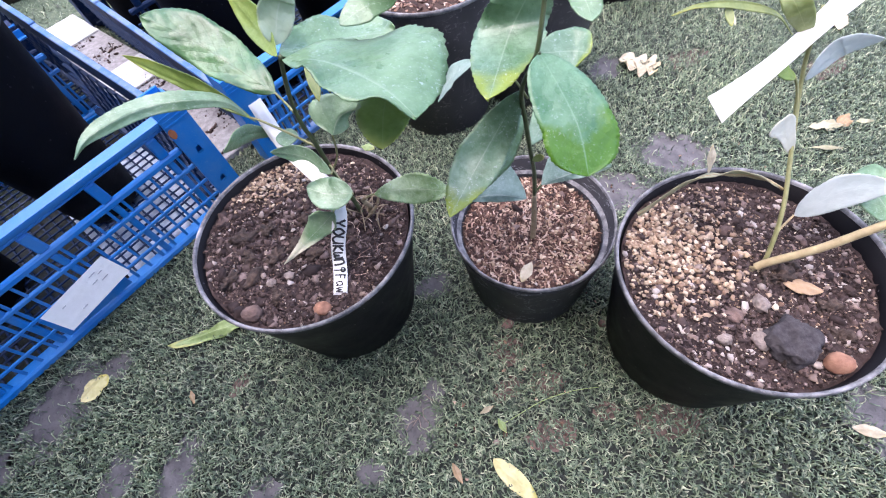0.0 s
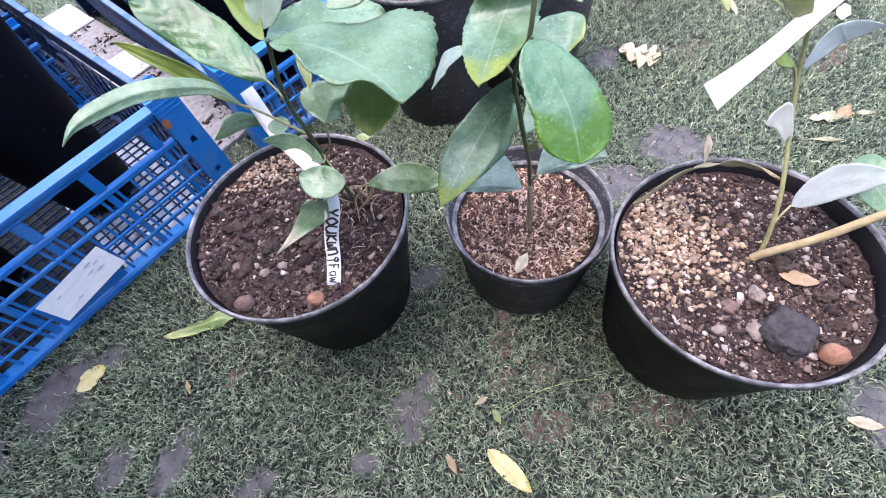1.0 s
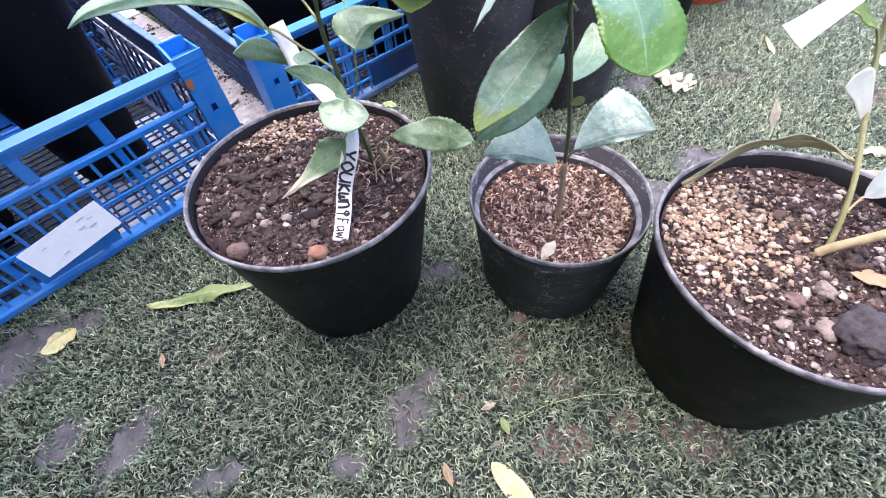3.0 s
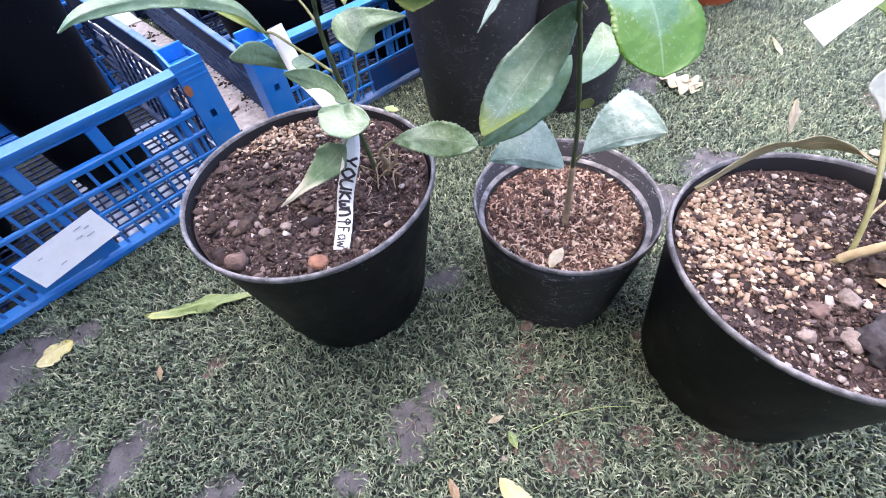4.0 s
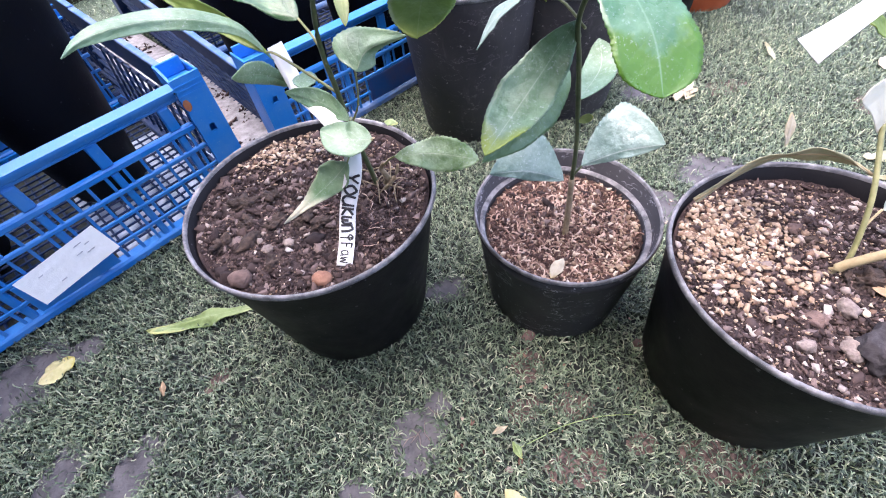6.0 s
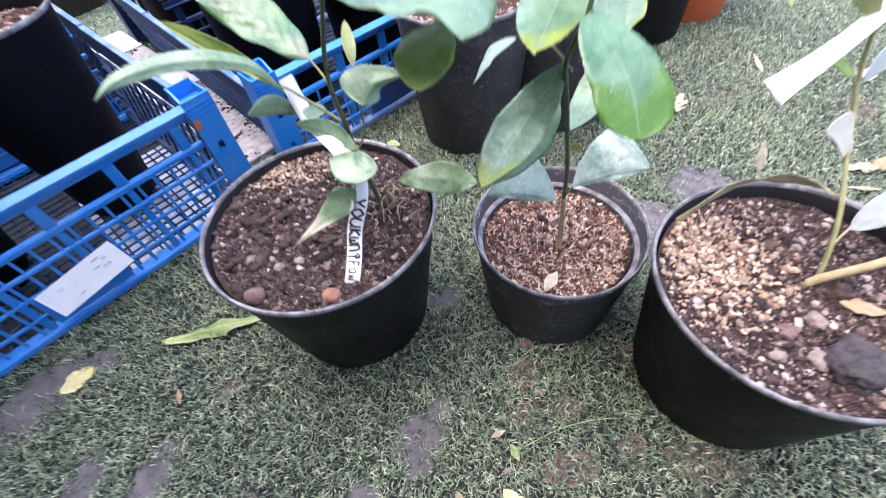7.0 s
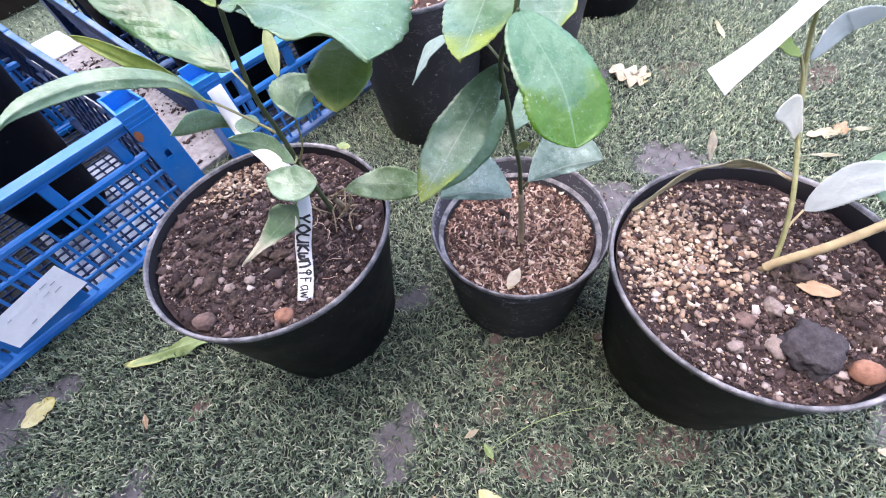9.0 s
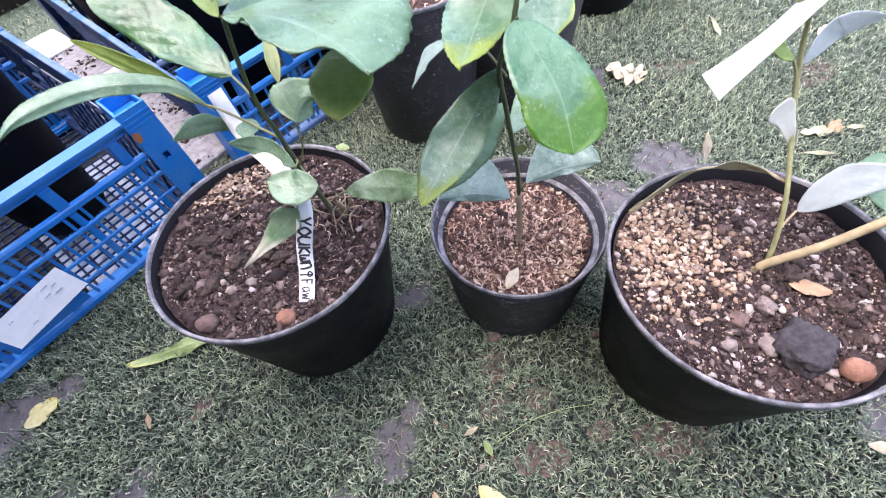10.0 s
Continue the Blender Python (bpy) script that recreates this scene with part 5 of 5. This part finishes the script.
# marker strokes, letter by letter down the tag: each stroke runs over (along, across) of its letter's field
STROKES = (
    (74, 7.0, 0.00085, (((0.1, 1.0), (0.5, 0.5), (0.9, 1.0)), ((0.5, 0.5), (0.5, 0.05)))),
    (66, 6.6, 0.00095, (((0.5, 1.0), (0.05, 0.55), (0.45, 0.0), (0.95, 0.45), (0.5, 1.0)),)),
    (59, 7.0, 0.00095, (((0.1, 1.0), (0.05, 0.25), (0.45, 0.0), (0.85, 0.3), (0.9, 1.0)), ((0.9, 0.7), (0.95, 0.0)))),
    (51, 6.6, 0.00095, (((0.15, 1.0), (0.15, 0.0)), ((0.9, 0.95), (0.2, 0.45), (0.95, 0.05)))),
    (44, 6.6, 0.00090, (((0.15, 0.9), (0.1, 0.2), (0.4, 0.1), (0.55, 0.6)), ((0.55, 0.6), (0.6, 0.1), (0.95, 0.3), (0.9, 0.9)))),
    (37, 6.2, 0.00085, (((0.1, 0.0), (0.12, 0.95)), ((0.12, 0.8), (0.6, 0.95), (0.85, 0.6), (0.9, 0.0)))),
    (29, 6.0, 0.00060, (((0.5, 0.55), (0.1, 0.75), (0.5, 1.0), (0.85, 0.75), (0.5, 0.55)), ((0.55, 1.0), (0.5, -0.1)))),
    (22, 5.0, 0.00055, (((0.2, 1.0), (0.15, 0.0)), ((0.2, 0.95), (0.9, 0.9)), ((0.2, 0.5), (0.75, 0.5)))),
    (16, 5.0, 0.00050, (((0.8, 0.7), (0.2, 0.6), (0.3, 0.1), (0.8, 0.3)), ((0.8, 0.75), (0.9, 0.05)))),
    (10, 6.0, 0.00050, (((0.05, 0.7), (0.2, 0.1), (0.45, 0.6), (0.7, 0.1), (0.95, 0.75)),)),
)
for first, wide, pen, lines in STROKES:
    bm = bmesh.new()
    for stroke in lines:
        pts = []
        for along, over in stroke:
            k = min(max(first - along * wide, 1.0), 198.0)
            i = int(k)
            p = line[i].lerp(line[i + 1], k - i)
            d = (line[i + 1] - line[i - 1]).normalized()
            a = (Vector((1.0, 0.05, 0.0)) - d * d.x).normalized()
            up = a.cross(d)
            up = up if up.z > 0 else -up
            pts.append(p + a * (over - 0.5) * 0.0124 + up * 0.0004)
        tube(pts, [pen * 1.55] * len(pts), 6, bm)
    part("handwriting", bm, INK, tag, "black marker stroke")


# ---------------------------------------------------------------- stones and litter
def stone(at, size, mat, label, seed, turn=0, rough=0.40, name="stone", block=0.0):
    ob = part(name, lump(size, seed, rough, 4 if rough > 0.5 or size[0] > 0.02 else 3, 1.0, block), mat, None)
    ob.matrix_world = pose(at[0], at[1], at[2], 0, 0, turn)
    return tagged(ob, label, "stone" if name == "stone" else "soil clod", "stones on the soil" if name == "stone" else "soil clods")


def on(top, pot, x, y, up=0.0):
    return (x, y, top(x - pot[0], y - pot[1]) + 0.002 + up)


stone(on(top_l, POT_L, -0.170, 0.431, 0.005), (0.0115, 0.0105, 0.010), STONE_PINK, "round pinkish clay ball on dark potting soil", 1, rough=0.2)
stone(on(top_l, POT_L, -0.085, 0.423, 0.004), (0.010, 0.009, 0.008), STONE_ORANGE, "small reddish clay ball on dark potting soil", 2, rough=0.15)
stone(on(top_l, POT_L, -0.173, 0.481, 0.003), (0.015, 0.007, 0.006), CLOD, "long dark bark chip on potting soil", 3, 60)
stone(on(top_l, POT_L, -0.129, 0.475, 0.003), (0.0065, 0.006, 0.005), STONE_PALE, "pale speckled pebble on dark soil", 4)
stone(on(top_l, POT_L, -0.152, 0.470, 0.002), (0.006, 0.005, 0.004), STONE_PALE, "small pale pebble on dark soil", 5)
for i, (x, y, s) in enumerate(((-0.199, 0.541, 0.014), (-0.150, 0.505, 0.012), (-0.120, 0.515, 0.013), (-0.185, 0.510, 0.010), (-0.165, 0.552, 0.011), (-0.095, 0.500, 0.011), (-0.205, 0.480, 0.011), (-0.140, 0.450, 0.010), (-0.110, 0.560, 0.012), (-0.060, 0.520, 0.010))):
    stone(on(top_l, POT_L, x, y), (s, s * 0.8, s * 0.6), CLOD, "dark crumbly clod of potting soil", 10 + i, i * 40, 0.8, "soil_clod")
stone(on(top_r, POT_R, 0.399, 0.308, 0.006), (0.027, 0.025, 0.019), STONE_DARK, "large charcoal-dark clod on stony soil", 37, 20, 0.26, block=0.75)
stone(on(top_r, POT_R, 0.430, 0.281, 0.007), (0.0125, 0.011, 0.010), STONE_ORANGE, "orange clay ball beside a dark clod", 32, rough=0.14)
stone(on(top_r, POT_R, 0.390, 0.352, 0.003), (0.0095, 0.007, 0.006), STONE_PALE, "pale grey-pink stone on stony soil", 33, 100)
stone(on(top_r, POT_R, 0.374, 0.314, 0.003), (0.012, 0.0085, 0.007), STONE_PALE, "pale rough stone on stony soil", 34, 110)
stone(on(top_r, POT_R, 0.338, 0.321, 0.002), (0.007, 0.006, 0.005), STONE_PALE, "small white stone on stony soil", 35)
stone(on(top_r, POT_R, 0.358, 0.344, 0.002), (0.009, 0.008, 0.004), STONE_PINK, "flat reddish stone on stony soil", 36)
for i, (x, y, s) in enumerate(((0.428, 0.381, 0.014), (0.415, 0.388, 0.010), (0.440, 0.395, 0.010), (0.400, 0.430, 0.010), (0.460, 0.340, 0.011), (0.390, 0.300, 0.010), (0.455, 0.310, 0.010))):
    stone(on(top_r, POT_R, x, y), (s, s * 0.8, s * 0.6), CLOD, "dark clod of soil near the stem", 40 + i, i * 50, 0.8, "soil_clod")


def fallen(b, t, half, mat, label, seed, z=0.0125, shape=(0.5, 0.85), fold=0.3, wave=0.12, rise=0.004):
    b, t = Vector((*b, z)), Vector((*t, z))
    d = (t - b).normalized()
    a = Vector((-d.y, d.x, 0)) * half
    m = (b + t) / 2
    ob = leaf_blade("fallen_leaf", mids(b, t, rise), m + a, m - a, mat, None, shape, fold, wave, "", seed)
    return tagged(ob, label, "leaf", "fallen leaves")


fallen((-0.563, 0.430), (-0.529, 0.468), 0.017, LEAF_FALLEN, "short yellow fallen leaf on worn turf", 51, shape=(0.5, 0.5))
fallen((0.082, 0.260), (0.130, 0.203), 0.0125, LEAF_FALLEN, "pointed cream-yellow fallen leaf lying on turf", 52, shape=(0.42, 0.62))
fallen((-0.262, 0.532), (-0.428, 0.500), 0.012, LEAF_LIMP, "limp pale green leaf lying on turf by a pot", 53, fold=0.15, shape=(0.72, 0.5))
fallen((0.768, 0.738), (0.828, 0.730), 0.012, LEAF_KHAKI, "dry beige leaf lying on turf", 54, shape=(0.5, 0.7), wave=0.3)
fallen((0.818, 0.728), (0.848, 0.748), 0.012, LEAF_TAN, "torn tan leaf scrap on turf", 64, shape=(0.5, 0.6), wave=0.3)
fallen((0.850, 0.732), (0.880, 0.726), 0.006, LEAF_KHAKI, "narrow pale leaf scrap on turf", 65)
fallen((0.745, 0.690), (0.795, 0.676), 0.005, LEAF_KHAKI, "thin faded leaf strip on turf", 66)
fallen((0.026, 0.262), (0.036, 0.236), 0.005, LEAF_TAN, "narrow brown leaf sliver on turf", 67)
fallen((-0.376, 0.420), (-0.366, 0.398), 0.004, LEAF_TAN, "small tan scrap on turf", 68)
ob = leaf_blade("fallen_leaf", mids((0.346, 0.464, 0.300), (0.348, 0.480, 0.324), 0.002), (0.3515, 0.471, 0.312), (0.3435, 0.471, 0.312), LEAF_DRY, None, (0.6, 0.9), 0.2, 0.1, "", 55, teeth=0.0)
tagged(ob, "small upright dry leaf sliver on the pot's rim", "leaf", "fallen leaves")
fallen((0.785, 1.065), (0.803, 1.145), 0.006, LEAF_KHAKI, "curled dry leaf on turf", 56, fold=0.5)
fallen((0.970, 0.990), (1.010, 1.040), 0.014, LEAF_DRY, "brownish dry leaf on turf", 57)
fallen((0.545, 0.236), (0.582, 0.221), 0.008, LEAF_DRY, "dry leaf on bare backing", 58)
fallen((0.098, 0.310), (0.106, 0.290), 0.005, LEAF_LIMP, "tiny green leaflet on turf", 59)
fallen((0.074, 0.320), (0.094, 0.328), 0.004, LEAF_DRY, "tiny dry leaf fragment on turf", 60)
ob = fallen((0.425, 0.372), (0.458, 0.355), 0.009, LEAF_TAN, "curled tan dead leaf on stony soil", 61, z=0.204, rise=0.003)
ob = fallen((0.178, 0.482), (0.158, 0.455), 0.008, LEAF_DRY, "curled dead leaf on russet soil", 62, z=0.138, rise=0.004)
fallen((-0.03, 0.66), (-0.012, 0.652), 0.007, LEAF_LIMP, "small green leaflet standing in the soil", 63, z=0.232)

# lobed oak leaf
bm = bmesh.new()
uvl = bm.loops.layers.uv.new("UVMap")
ns, nv = 80, 8
grid = []
for i in range(ns + 1):
    u = i / ns
    w = 0.040 * math.sin(math.pi * (0.06 + 0.84 * u)) ** 0.6
    grid.append([bm.verts.new(((u - 0.5) * 0.080 + 0.016 * abs(2 * j / nv - 1) * w / 0.04, w * (2 * j / nv - 1) * (0.20 + 0.80 * abs(math.sin(math.pi * 3.6 * u + (0.3 if j > nv / 2 else 1.75))) ** 0.9), 0.006 + 0.004 * abs(2 * j / nv - 1) ** 1.5 + 0.003 * math.sin(u * 9 + j))) for j in range(nv + 1)])
for i in range(ns):
    for j in range(nv):
        f = bm.faces.new((grid[i][j], grid[i + 1][j], grid[i + 1][j + 1], grid[i][j + 1]))
        for loop, (a, b) in zip(f.loops, ((i, j), (i + 1, j), (i + 1, j + 1), (i, j + 1))):
            loop[uvl].uv = (a / ns, b / nv)
oak = part("oak_leaf", bm, LEAF_DRY, None)
oak.matrix_world = pose(0.536, 0.998, 0.006, 0, 4, -38)
oak.modifiers.new("thickness", "SOLIDIFY").thickness = 0.0008
tagged(oak, "lobed dry cream oak leaf lying on turf", "leaf", "fallen leaves")

# pale root hairs bared on the worn patch
strand_rng = random.Random(23)
for i in range(5):
    x, y, a = -0.016 + strand_rng.uniform(-0.022, 0.022), 0.318 + strand_rng.uniform(-0.03, 0.04), strand_rng.uniform(0.6, 2.6)
    ln, b = strand_rng.uniform(0.008, 0.018), strand_rng.uniform(-0.005, 0.005)
    ob = part("root_hair", tube([(x - math.cos(a) * ln, y - math.sin(a) * ln, 0.006), (x - math.sin(a) * b, y + math.cos(a) * b, 0.008), (x + math.cos(a) * ln, y + math.sin(a) * ln, 0.006)], [0.0006, 0.0007, 0.0005], 5), STONE_PALE, None)
    tagged(ob, "pale dry root hair lying on the bare patch", "root", "root hairs on the bare patch")

# thin sprig and small pebbles on the turf
ob = part("grass_stalk", tube([(0.098, 0.300, 0.011), (0.130, 0.312, 0.012), (0.166, 0.325, 0.012), (0.210, 0.332, 0.012), (0.252, 0.332, 0.010)], [0.0006, 0.0006, 0.0006, 0.0005, 0.0004], 5), LEAF_LIMP, None)
tagged(ob, "thin pale green grass stalk lying on turf", "stalk")
for i, (x, y, s, mat, lab) in enumerate(((0.090, 0.281, 0.005, STONE_PALE, "tiny pale pebble on turf"), (0.284, 0.426, 0.008, STONE_PINK, "reddish brown crumb beside a pot"), (0.140, 0.449, 0.012, STONE_PINK, "reddish brown crumb under a pot"))):
    ob = part("pebble", lump((s, s * 0.8, s * 0.5), 70 + i), mat, None)
    ob.matrix_world = pose(x, y, 0.006, 0, 0, i * 30)
    tagged(ob, lab, "pebble", "pebbles on the turf")

# crumbs of soil trodden into the turf near the pots
n = 900
x, y = rng.uniform(-0.1, 0.75, n), rng.uniform(0.20, 0.80, n)
spots = ((0.178, 0.352, 0.05), (0.168, 0.280, 0.05), (0.133, 0.409, 0.04), (0.30, 0.45, 0.06), (0.335, 0.276, 0.06), (0.40, 0.66, 0.06), (0.60, 0.60, 0.12), (0.05, 0.33, 0.05))
weight = sum(np.exp(-((x - a) ** 2 + (y - b) ** 2) / (r * r)) for a, b, r in spots)
keep = rng.random(n) < weight
s = np.stack([x[keep], y[keep], rng.uniform(0.003, 0.009, int(keep.sum()))], -1)
ob = grains("soil_crumb", s, rng.gamma(2.0, 0.0008, len(s)).clip(0.0006, 0.003), RUSSET, None, 120, long=1.4)
tagged(ob, "reddish-brown soil crumbs trodden into the turf", "soil", kind="stuff")
